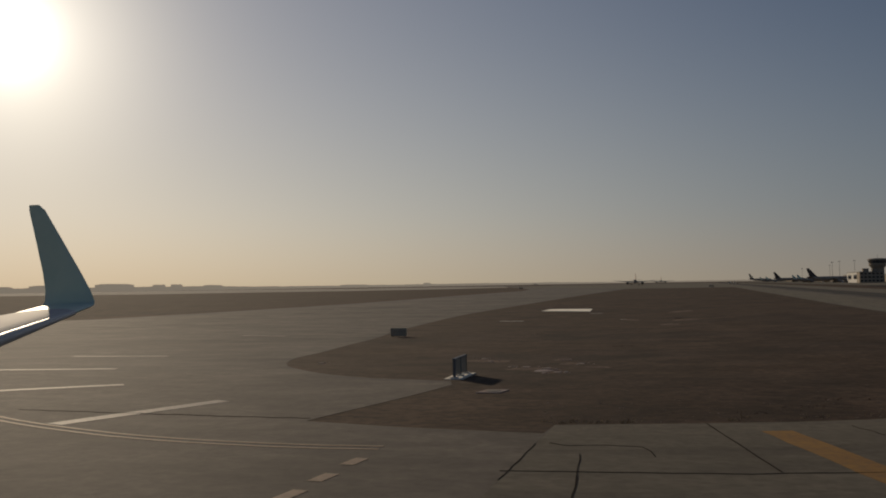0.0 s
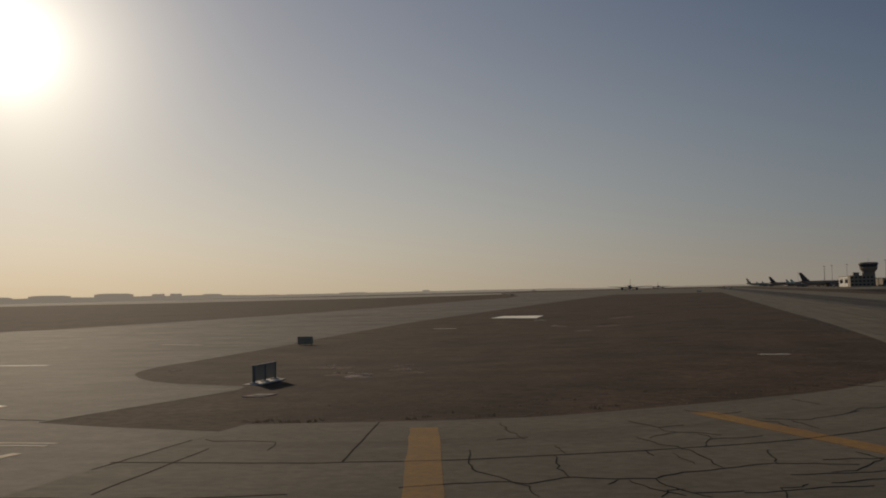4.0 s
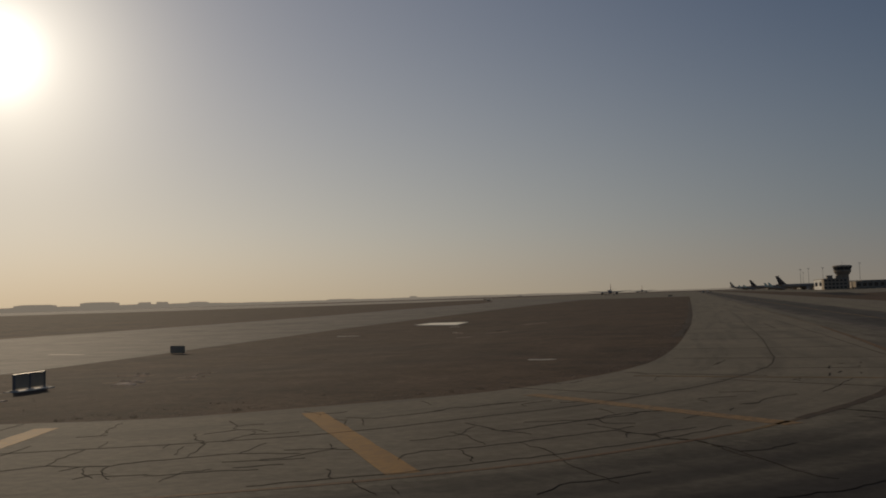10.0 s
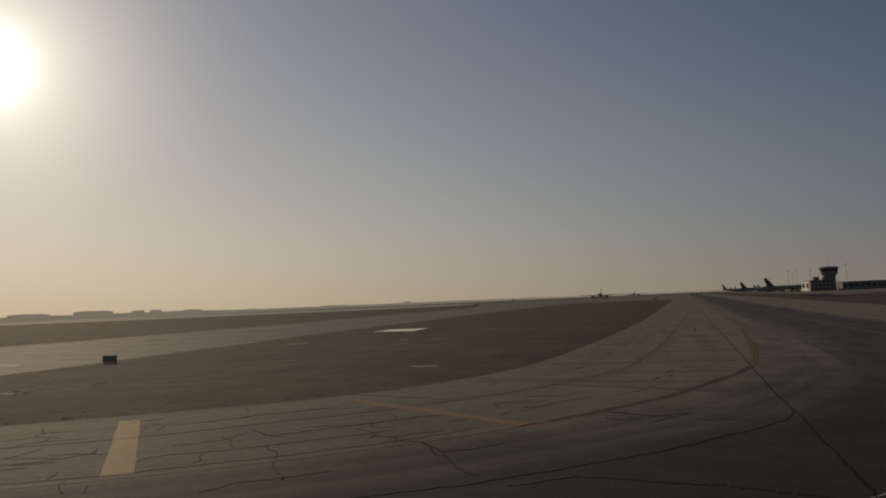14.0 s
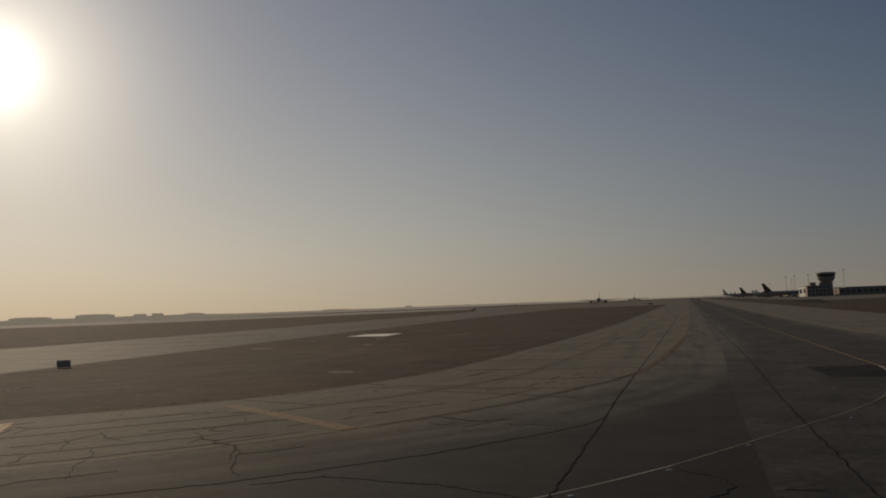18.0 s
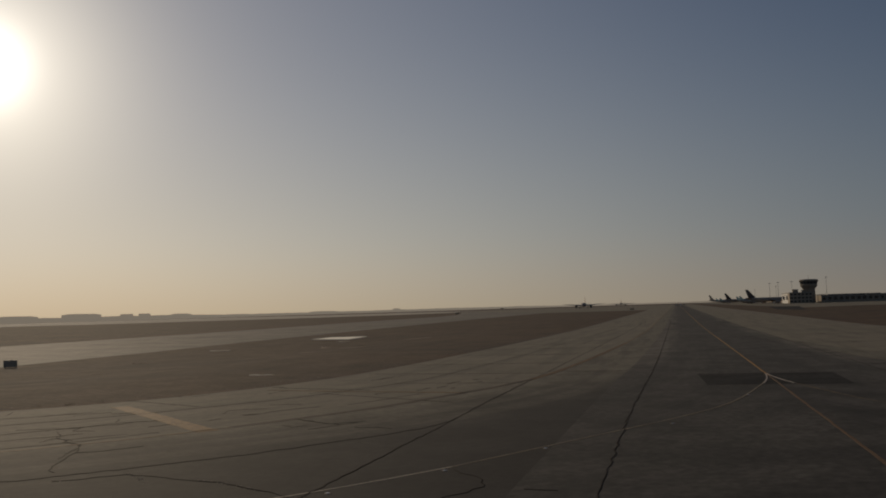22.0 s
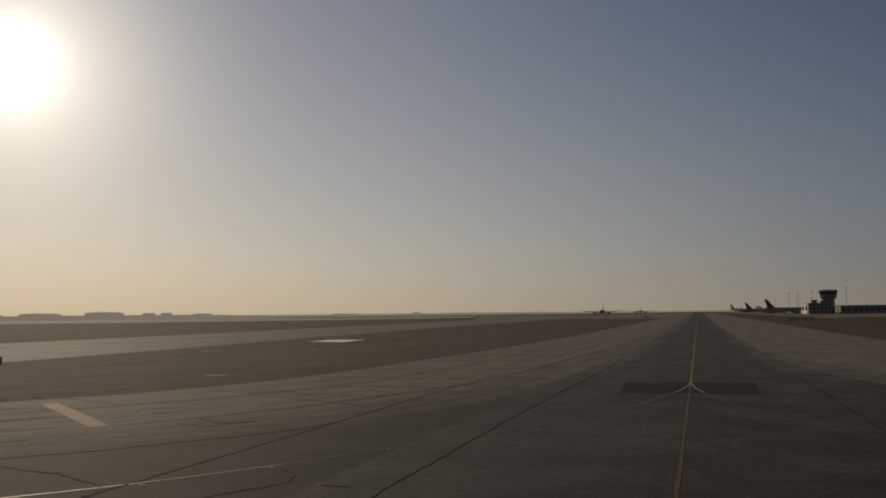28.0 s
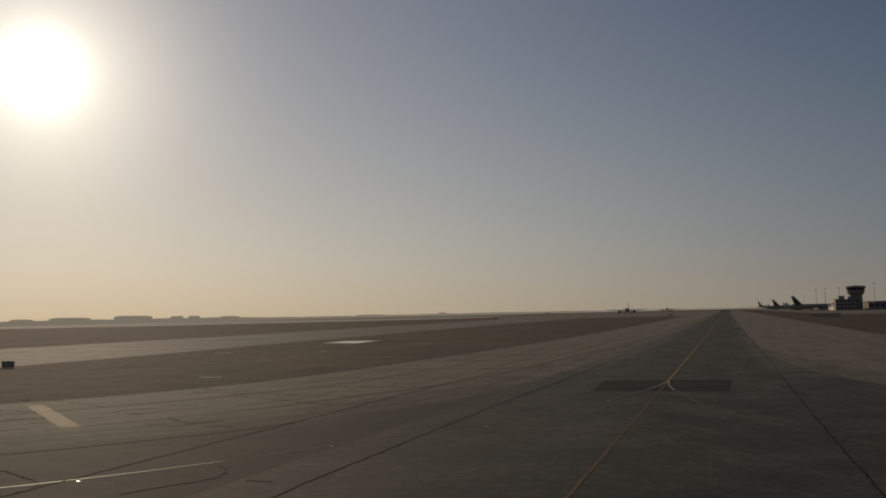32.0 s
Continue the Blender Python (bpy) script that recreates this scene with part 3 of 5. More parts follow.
paint("marking_lead_out", [(0, 1.4), (0.4, -3.5), (1.3, -9.0), (3.1, -17.5), (5.3, -23.4), (8.6, -30.0), (12.3, -37.2), (18.0, -45.0)], 0.05, M_RUST, "thin pale curved lead-out line")
for side in (-1, 1):
    paint("marking_fork", [(0.05 * side, 1.2), (0.16 * side, -0.9), (0.42 * side, -3.8), (0.85 * side, -6.8)], 0.09, M_WHITE, "short white arm where the lines fork", step=0.4, top=PAINT + 0.004)
paint("marking_edge_line", EDGE_LINE[:6], 0.24, M_EDGE, "worn rusty yellow taxiway edge line")
paint("marking_edge_line_far", EDGE_LINE[5:7], 0.24, M_RUST, "rusty ochre taxiway edge line")
paint("marking_edge_line_scuffed", EDGE_LINE[6:12], 0.5, M_SMEAR, "broad scuffed dark brown stretch of the edge line", rough=0.3)
paint("marking_edge_line_wide", EDGE_LINE[11:15], 0.46, M_SMEAR, "broad scuffed brown bed of the orange edge line", rough=0.2)
for side in (-0.11, 0.11):
    paint("marking_edge_line_orange", [(x + side, y) for x, y in EDGE_LINE[11:15]], 0.1, M_ORANGE, "faded orange stripe of the taxiway edge line", rough=0.35, top=PAINT + 0.003)
paint("marking_edge_line_end", EDGE_LINE[14:] + [(-11.2, 700.0)], 0.24, M_RUST, "thin rusty end of the taxiway edge line")
for a, b, w in (((-53.2, -30.4), (-49.5, -43.4), 1.0), ((-43.85, -25.3), (-35.6, -39.1), 0.95), ((-35.5, -18.2), (-24.6, -28.9), 0.95)):
    paint("marking_shoulder_bar", [a, b], w, M_OCHRE if a[0] > -40 else M_YELLOW, "faded yellow shoulder bar on concrete", rough=0.06)
paint("marking_faint_bar", [(-31.2, -8.0), (-26.0, -9.4), (-22.5, -10.2), (-17.6, -11.2)], 0.6, M_RUST, "very faded yellow shoulder bar")
for a, b, w in (((-77.7, -32.6), (-75.0, -25.1), 0.85), ((-90.5, -24.4), (-83.7, -19.2), 0.75), ((-98.5, -10.9), (-91.0, -8.9), 0.75), ((-104.4, 5.2), (-96.2, 5.8), 0.8), ((-109.2, 44.7), (-102.6, 42.4), 0.7)):
    paint("marking_white_bar", [a, b], w, M_WHITE, "pale painted shoulder bar on asphalt", rough=0.05)
for off in (0.0, -0.52):
    paint("marking_double_line", [(-98.0, -20.0 + off), (-90.0, -25.6 + off), (-81.0, -31.2 + off), (-75.5, -33.7 + off), (-71.7, -34.8 + off), (-67.5, -35.3 + off), (-64.5, -35.2 + off)], 0.19, M_DASH, "thin tan line of a double taxiway edge marking")
for y in (-37.7, -39.9, -41.9, -44.0):
    paint("marking_dash", [(-64.45, y + 0.5), (-64.55, y - 0.5)], 0.4, M_DASH, "short tan painted dash", rough=0.06)
patch = slab_mesh([(-4.4, 2.0), (4.2, 1.8), (4.0, -7.6), (-4.0, -7.4)], 0.002, 0.02)
tagged(part("pavement_patch", drape(patch), M_PATCH), "black repaired asphalt patch", "pavement patch", kind="structure")


# ---- aircraft ----
def fuselage_ring(x, r, zc, n=20, squash=1.0):
    return [(x, r * math.cos(2 * math.pi * i / n), zc + squash * r * math.sin(2 * math.pi * i / n)) for i in range(n)]


def section(le, chord, thick, up=(0, 0, 1), n=9):
    """An aerofoil ring: le is its nose, the chord runs to -x, up is its thickness' direction."""
    up = Vector(up).normalized()
    top, bot = [], []
    for i in range(n):
        t = (1 - math.cos(math.pi * i / (n - 1))) / 2
        h = 5 * thick * (0.2969 * math.sqrt(t) - 0.126 * t - 0.3516 * t * t + 0.2843 * t ** 3 - 0.1015 * t ** 4)
        base = Vector(le) + Vector((-t * chord, 0, 0))
        top.append(base + up * (h * chord + 0.004))
        bot.append(base - up * (h * chord * 0.7 + 0.004))
    return top + bot[::-1][1:-1]


def airliner(label, span, length, r, nose, axis_z, tail_top, tip_paint, tail_paint, wing_z=None, winglet=True, root_le=-5.5, engines=1.25, group="", skin=None, thick=1.0):
    """A twin-engined airliner with its nose to +x; x = 0 lies where nose says, the wheels stand on z = 0."""
    thing = empty("airliner")
    tagged(thing, label, "airplane", group)
    k = length / 37.6
    skin = skin or M_SKIN
    tail = nose - length
    st = [(0, 0.05, -0.55), (-0.35, 0.28, -0.5), (-1.1, 0.55, -0.38), (-2.4, 0.82, -0.2), (-4.2, 0.97, -0.05), (-6.0, 1.0, 0), (-16, 1.0, 0), (-23.5, 1.0, 0), (-28.0, 0.86, 0.14), (-32.0, 0.6, 0.38), (-35.5, 0.32, 0.58), (-37.4, 0.12, 0.68), (-37.6, 0.04, 0.7)]
    smooth(part("fuselage", loft([fuselage_ring(nose + x * k, r * f, axis_z + dz * r) for x, f, dz in st]), skin, thing))
    half = span / 2
    wz = axis_z - 0.62 * r if wing_z is None else wing_z
    stations = [(0.3 * r, root_le + 0.9 * r, 7.4 * k, 0.14), (r, root_le, 6.5 * k, 0.13), (0.38 * half, root_le - 0.51 * (0.38 * half - r), 3.95 * k, 0.115), (0.75 * half, root_le - 0.51 * (0.75 * half - r), 2.35 * k, 0.11), (half, root_le - 0.51 * (half - r), 1.22 * k, 0.105)]
    outer = half - 1.15 * k
    stations.insert(4, (outer, root_le - 0.51 * (outer - r), 1.33 * k, 0.107))
    for side in (1, -1):
        rings, slat = [], []
        for y, le, chord, th in (stations[:-1] if winglet else stations):
            z = wz + 0.08 * (y - r)
            rings.append(section((le, side * y, z), chord, th * thick))
            if y >= r:
                slat.append(section((le + 0.012 * k, side * y, z - 0.006), chord * 0.13, th * 5.2))
        wing = smooth(part("wing", loft(rings), skin, thing), 50)
        smooth(part("slat", loft(slat), M_SLAT, wing, "light grey leading-edge slat"), 50)
        if winglet:
            y, le, chord, _ = stations[-1]
            z = wz + 0.08 * (y - r)
            prof = [(0, 0, 0, 1.0), (0.10, 0.02, 0.03, 0.99), (0.20, 0.10, 0.10, 0.95), (0.27, 0.30, 0.25, 0.87), (0.33, 0.65, 0.52, 0.74), (0.40, 1.15, 0.92, 0.57), (0.45, 1.60, 1.27, 0.42), (0.48, 1.90, 1.50, 0.32), (0.485, 2.02, 1.66, 0.20)]
            yo, leo, co, tho = stations[-2]
            wl = [section((leo, side * yo, wz + 0.08 * (yo - r)), co, tho)]
            for i, (dy, dz, back, c) in enumerate(prof):
                a, b = prof[max(i - 1, 0)], prof[min(i + 1, len(prof) - 1)]
                up = Vector((0, -side * (b[1] - a[1]), b[0] - a[0]))
                wl.append(section((le - back * k, side * (y + dy * k), z + dz * k), chord * c, 0.1 if i == 0 else 0.08, up if i else (0, 0, 1)))
            smooth(part("winglet", loft(wl), tip_paint, wing, "teal upswept winglet" if tip_paint is M_TEAL else ""), 50)
        ex, ey, ez, er = root_le - 0.2 * half * 0.5 + 3.2 * k, side * 0.335 * half, wz - 1.25 * k * 0.9, engines * k
        eng = [(ex + 0.0, 0.86 * er), (ex + 0.12 * k, 0.94 * er), (ex - 0.25 * k, 1.02 * er), (ex - 1.2 * k, 1.06 * er), (ex - 2.6 * k, 0.95 * er), (ex - 3.6 * k, 0.72 * er), (ex - 4.4 * k, 0.45 * er)]
        ring = lambda x, q: [(x, ey + q * math.cos(2 * math.pi * i / 18), ez + q * math.sin(2 * math.pi * i / 18)) for i in range(18)]
        engine = smooth(part("engine", loft([ring(x, q) for x, q in eng]), skin, thing), 45)
        part("intake", tube((ex + 0.13 * k, ey, ez), (ex + 0.14 * k, ey, ez), 0.84 * er, 0.84 * er, 18), M_RUBBER, engine, "dark engine intake")
        part("pylon", box(ex - 3.4 * k, ex - 0.6 * k, ey - 0.15 * k, ey + 0.15 * k, ez + 0.7 * er, wz + 0.25), skin, engine)
        tz = axis_z + 0.75 * r
        tx = tail + 5.6 * k
        smooth(part("stabilizer", loft([section((tx, side * 0.3 * r, tz), 3.9 * k, 0.1), section((tx - 3.6 * k, side * 6.2 * k, tz + 0.5 * k), 1.4 * k, 0.09)]), skin, thing), 50)
        mx = root_le - 3.6 * k
        leg = part("landing_gear", tube((mx, side * 3.6 * k, wz), (mx, side * 3.7 * k, 0.5 * k), 0.14 * k, 0.12 * k), M_STEEL, thing)
        for dy in (-0.42, 0.42):
            part("wheel", tube((mx, side * 3.7 * k + (dy - 0.17) * k, 0.57 * k), (mx, side * 3.7 * k + (dy + 0.17) * k, 0.57 * k), 0.57 * k, 0.57 * k, 16), M_RUBBER, leg)
    nx = nose - 5.1 * k
    leg = part("nose_gear", tube((nx, 0, axis_z - r * 0.8), (nx, 0, 0.4 * k), 0.1 * k, 0.09 * k), M_STEEL, thing)
    for dy in (-0.25, 0.25):
        part("wheel", tube((nx, (dy - 0.1) * k, 0.38 * k), (nx, (dy + 0.1) * k, 0.38 * k), 0.38 * k, 0.38 * k, 14), M_RUBBER, leg)
    z0 = axis_z + 0.75 * r
    fx = tail + 8.2 * k
    hf = tail_top - z0
    fin = [section((fx + 1.6 * k, 0, z0 - 0.1), 7.6 * k, 0.03, (0, 1, 0)), section((fx, 0, z0 + 0.12 * hf), 5.9 * k, 0.1 * thick, (0, 1, 0)), section((fx - 5.5 * k, 0, z0 + 0.94 * hf), 2.5 * k, 0.09 * thick, (0, 1, 0)), section((fx - 6.1 * k, 0, tail_top), 1.7 * k, 0.06 * thick, (0, 1, 0))]
    smooth(part("tail_fin", loft(fin), tail_paint, thing), 50)
    def pane(x0, x1, a0, a1):
        """A curved plate that lies on the skin between two stations and two angles round the body."""
        bm = bmesh.new()
        xs, fs, ds = [q[0] for q in st[::-1]], [q[1] for q in st[::-1]], [q[2] for q in st[::-1]]
        grid = []
        for i in range(4):
            x = x0 + (x1 - x0) * i / 3
            f, dz = float(np.interp(x, xs, fs)), float(np.interp(x, xs, ds))
            row = []
            for j in range(4):
                a = radians(a0 + (a1 - a0) * j / 3)
                row.append(bm.verts.new((nose + x * k, r * (f * 1.008 + 0.004) * math.cos(a), axis_z + dz * r + r * (f * 1.008 + 0.004) * math.sin(a))))
            grid.append(row)
        for p, q in zip(grid, grid[1:]):
            for j in range(3):
                bm.faces.new((p[j], p[j + 1], q[j + 1], q[j]))
        bmesh.ops.solidify(bm, geom=bm.faces[:], thickness=0.02)
        return bm

    for side in (0, 1):
        for a0, a1, x0, x1 in ((64, 88, -1.5, -2.35), (38, 62, -1.55, -2.5), (20, 36, -1.9, -2.8)):
            part("cockpit_window", pane(x0, x1, *((a0, a1) if side else (180 - a0, 180 - a1))), M_GLASS_DARK, thing)
        for x in (-5.0, -30.6):
            part("cabin_door", pane(x, x - 0.85, *((-14, 42) if side else (194, 138))), M_SLAT, thing, "light grey cabin door")
    z0 = axis_z + 0.40
    for side in (1, -1):
        y = side * math.sqrt(max(r * r - 0.55 ** 2, 0.1)) * 1.004
        for i in range(int(23 * k)):
            x = nose - 6.5 * k - i * 0.9
            part("cabin_window", box(x - 0.13, x + 0.13, y - 0.03, y + 0.012, z0, z0 + 0.34, 0.02 if nose > 0 else 0.0), M_GLASS_DARK, thing)
    return thing


HEADING = math.degrees(math.atan2(-0.068, 0.998))
# the airliner whose wing is seen from its cabin window
own = airliner("white narrow-body airliner with teal winglets on the taxiway", 34.1, 37.6, 1.98, 13.0, 3.75, 11.8, M_TEAL, M_TEAL, wing_z=3.16, root_le=-4.35)
own.matrix_world = pose(-55.48, -62.07, 0, 0, 0, HEADING) @ Matrix.Translation((0, -2.15, 0))

STANDS = "airliners parked at the terminal"
parked = airliner("parked wide-body airliner with dark brown tail fin", 60.0, 62.0, 2.9, 0.0, 5.6, 19.8, M_SKIN, M_DARKTAIL, winglet=False, root_le=-20.0, engines=1.05, group=STANDS, skin=M_GREYSKIN)
parked.matrix_world = pose(149.0, 1323.0, lift(1323.0), 0, 0, 4)
copy_thing(parked, pose(149.0, 1907.0, lift(1907.0), 0, 0, 3))
pale = airliner("parked wide-body airliner with sand-coloured tail fin", 66.0, 66.0, 3.2, 0.0, 6.0, 23.0, M_SKIN, M_BROWN, winglet=False, root_le=-21.0, engines=1.05, group=STANDS, skin=M_GREYSKIN)
pale.matrix_world = pose(153.0, 2840.0, lift(2840.0), 0, 0, 2)
narrow = airliner("parked narrow-body airliner with teal tail fin", 34.1, 37.6, 1.98, 0.0, 3.75, 11.8, M_TEAL, M_TEAL, root_le=-16.0, group=STANDS, skin=M_GREYSKIN)
narrow.matrix_world = pose(124.0, 1523.0, lift(1523.0), 0, 0, 3)
for y in (1446.0, 2120.0, 2328.0):
    copy_thing(narrow, pose(124.0, y, lift(y), 0, 0, 3))

taxi = airliner("dark wide-body airliner taxiing head-on far down the airfield", 71.0, 64.0, 3.0, 0.0, 6.2, 19.5, M_SKIN, M_RUSSET, wing_z=5.2, winglet=False, root_le=-19.0, engines=1.25, skin=M_TAXI, thick=2.0)
taxi.matrix_world = pose(-153.0, 1500.0, lift(1500.0), 0, 0, -88)
copy_thing(taxi, pose(-148.0, 2500.0, lift(2500.0), 0, 0, -88))
tagged(copy_thing(narrow, pose(-610.0, 3290.0, lift(3290.0), 0, 0, -84)), "tiny pale airliner far out on the runway", "airplane")


# ---- terminal side ----
def tower(x, y):
    thing = tagged(empty("control_tower", x, y), "grey concrete control tower with flared cab", "control tower")
    smooth(part("shaft", loft([[(q * math.cos(a), q * math.sin(a), z) for a in (math.pi / 8 * i for i in range(16))] for q, z in ((7.4, 0), (7.2, 10), (7.0, 16.8), (7.6, 17.8))]), M_WALLG, thing))
    smooth(part("cab", loft([[(q * math.cos(a), q * math.sin(a), z) for a in (math.pi / 8 * i for i in range(16))] for q, z in ((7.6, 17.3), (9.8, 20.6), (10.0, 22.6), (9.4, 22.7))]), M_WALLG, thing), 20)
    smooth(part("glazing", loft([[(q * math.cos(a), q * math.sin(a), z) for a in (math.pi / 8 * i for i in range(16))] for q, z in ((9.3, 22.65), (10.4, 25.9), (10.6, 26.15))]), M_TOWERGLASS, thing, "dark tinted cab glazing"), 20)
    for i in range(16):
        a = math.pi / 8 * i
        part("mullion", tube((9.35 * math.cos(a), 9.35 * math.sin(a), 22.6), (10.6 * math.cos(a), 10.6 * math.sin(a), 26.15), 0.18, 0.18, 6), M_WALLG, thing)
    smooth(part("roof", loft([[(q * math.cos(a), q * math.sin(a), z) for a in (math.pi / 8 * i for i in range(16))] for q, z in ((11.2, 26.1), (11.2, 27.2), (9.5, 28.2), (2, 28.6))]), M_WALLG, thing), 20)
    part("mast", tube((0, 0, 28.4), (0, 0, 34.0), 0.15, 0.08, 6), M_STEEL, thing)
    return thing


tower(150.6, 1162.0)


# ---- joints and cracks of the concrete ----
def wander(points, step, jitter, rng):
    """A jagged line through the points."""
    out = []
    for p in points if len(points) > 16 else curve_points(points, step) if len(points) > 2 else [Vector(points[0]).lerp(Vector(points[1]), i / 8) for i in range(9)]:
        out.append(Vector((p.x + rng.uniform(-jitter, jitter), p.y + rng.uniform(-jitter, jitter))))
    return out


CRACK = 0.0095
crng = random.Random(11)


def crack(points, width, step=0.6, jitter=0.05, taper=False, parent=None):
    return part("crack", ribbon(wander(points, step, jitter, crng), 0.7 * width, CRACK, 0.01, 0.45, crng, taper), M_CRACK, parent or shoulder)


# long joints that follow the curve of the shoulder
crack(curve_points([(-60.4, -38.3), (-55.5, -37.8), (-53.4, -37.4), (-50.1, -36.5), (-48.7, -35.9), (-44.6, -34.0), (-40.2, -31.2), (-35.8, -26.5), (-33.2, -23.7), (-31.4, -21.2), (-29.6, -18.2), (-27.7, -14.9), (-26.1, -11.0), (-23.7, -3.3), (-22.9, 1.5), (-22.4, 6.8), (-22.1, 15.0), (-21.2, 37.0), (-20.4, 78.0), (-19.0, 141.0), (-18.6, 240.0)], 0.8), 0.07, jitter=0.05)
crack([(-60.2, -43.2), (-56.5, -42.7), (-53.2, -41.8)], 0.055, jitter=0.1)
crack([(-15.1, -46.0), (-15.1, -30.7), (-15.2, -9.3), (-15.0, 40.0), (-14.8, 240.0)], 0.075, jitter=0.05)
crack([(-7.6, -44.0), (-7.7, -29.6), (-7.7, -17.3), (-7.4, 10.0), (-7.3, 52.0), (-7.4, 240.0)], 0.055, jitter=0.06)
crack([(7.6, -44.0), (7.5, -17.0), (7.6, 30.0), (7.5, 240.0)], 0.05, jitter=0.06)
crack([(-60.2, -34.0), (-60.2, -37.0), (-60.2, -39.4)], 0.045, jitter=0.03)
crack([(-59.8, -33.8), (-59.3, -34.2), (-58.2, -34.0), (-57.1, -34.1), (-56.7, -35.7)], 0.04, jitter=0.03)
# joints across it
for a, b in (((-55.3, -29.1), (-53.6, -37.3)), ((-58.7, -35.6), (-58.1, -42.5)), ((-37.2, -14.6), (-30.4, -18.6)),
             ((-31.2, -6.4), (-24.0, -8.9)), ((-29.2, 6.6), (-22.6, 5.6)), ((-22.6, 5.5), (-15.3, 4.8)), ((-29.9, 18.5), (-15.1, 18.1)), ((-28.0, 34.8), (-15.1, 33.9)), ((-24.2, -3.4), (-15.1, -4.4)), ((-26.6, -11.0), (-17.0, -17.0)),
             ((-28.4, 50.0), (-15.0, 49.4)), ((-29.0, 64.0), (-15.0, 63.5)), ((-28.9, 88.0), (-15.0, 87.0)), ((-15.1, 6.6), (-9.2, 6.2)),
             ((7.6, 10.0), (31.0, 9.0)), ((7.6, 28.0), (31.0, 27.0)), ((7.6, 52.0), (30.6, 51.0)), ((7.6, 84.0), (30.6, 83.0))):
    crack([a, b], crng.uniform(0.04, 0.07), jitter=0.02)
def opened(line, width):
    """A jagged crack through the given places; those that run across the slabs have crumbled wider than those along them."""
    pts = [Vector(p) for p in line]
    kinks = []
    for p, q in zip(pts, pts[1:]):
        n = max(2, int((q - p).length / 0.35))
        kinks += [p.lerp(q, i / n) + (Vector((crng.uniform(-0.09, 0.09), crng.uniform(-0.09, 0.09))) if i else Vector((0, 0))) for i in range(n)]
    kinks.append(pts[-1])
    d = pts[-1] - pts[0]
    return part("crack", ribbon(kinks, width * (0.6 + 0.65 * abs(d.x) / max(d.length, 0.1)), CRACK, 0.01, 0.5, crng, True), M_CRACK, shoulder)


# the cracks that have opened across the shoulder and the turn, from the widest to hairlines
for line in (((-46.3, -28.1), (-45.2, -29.6), (-44.4, -29)),
             ((-45.4, -34.3), (-45.1, -35.3)),
             ((-42, -33.9), (-41.9, -36.2)),
             ((-46, -39.5), (-45.8, -38.8)),
             ((-40.9, -38.6), (-39.6, -37.9)),
             ((-40.8, -27.5), (-40.1, -29.3)),
             ((-39.7, -34), (-39.2, -35.1)),
             ((-30.6, -30.6), (-30.1, -31.2), (-30.1, -32.3)),
             ((-26.6, -25.1), (-26.4, -24.2)),):
    opened(line, 0.042)
for line in (((-50.9, -40.6), (-49.7, -39.9), (-48.4, -39.5), (-47.9, -39.7), (-47.3, -39), (-46.9, -38.7), (-45.9, -38.8), (-44.9, -38.6), (-44.5, -38), (-43.3, -37), (-42, -36.1), (-39.9, -36)),
             ((-50.5, -34.9), (-50.2, -36.2), (-50, -37.1), (-49.5, -38.3), (-48.8, -38.9), (-48.2, -39.7), (-47.8, -40), (-47.4, -41.1)),
             ((-47.9, -35.5), (-47.7, -36.3), (-47.5, -37.6), (-47.2, -38.2), (-47, -38.8)),
             ((-45.8, -31.8), (-45.1, -33.2), (-44.5, -33.6), (-43.9, -35), (-43.3, -36.9)),
             ((-44.9, -38.7), (-44.4, -39.7), (-44, -40.2), (-43.6, -40.6)),
             ((-36.3, -28.7), (-35.8, -29.3), (-35, -30.2), (-34.6, -30.8), (-34, -30.5), (-33.1, -29.3), (-31.6, -27.4), (-31.3, -28.1), (-31.1, -28.7), (-30, -28.8)),):
    opened(line, 0.042)
for line in (((-31.6, -27.4), (-30.5, -26.6), (-30.1, -25.4), (-29.1, -24.9)),
             ((-36.4, -37), (-36.5, -36), (-36.1, -35.3), (-35.1, -34.9), (-34.3, -34.2), (-33.5, -33.5), (-31.6, -31.5), (-30.6, -30.6), (-30, -29.6)),
             ((-35.1, -34.9), (-34.5, -36.1), (-34.1, -37.2)),
             ((-38, -38.6), (-37.3, -40)),
             ((-36.7, -40), (-36.2, -41), (-35.7, -41.6), (-35.4, -42)),
             ((-31.6, -41.5), (-31.3, -40.8), (-31, -40), (-30.2, -39.5), (-29.1, -38.4)),
             ((-39.2, -41.2), (-37.2, -39.9), (-36, -39.2), (-34.6, -38), (-33.3, -36.9), (-32, -35.8), (-31.1, -34.8), (-29.4, -33.2), (-27.5, -30.6), (-26.7, -29.2)),
             ((-28.9, -32.2), (-27.7, -33.1), (-27.1, -34.1), (-26.7, -34.9), (-26.4, -35.8), (-25.7, -37.4), (-25.1, -38.6), (-24.6, -39)),):
    opened(line, 0.034)
for line in (((-20.5, -28.2), (-19.3, -26.1), (-19, -25.3)),):
    opened(line, 0.042)
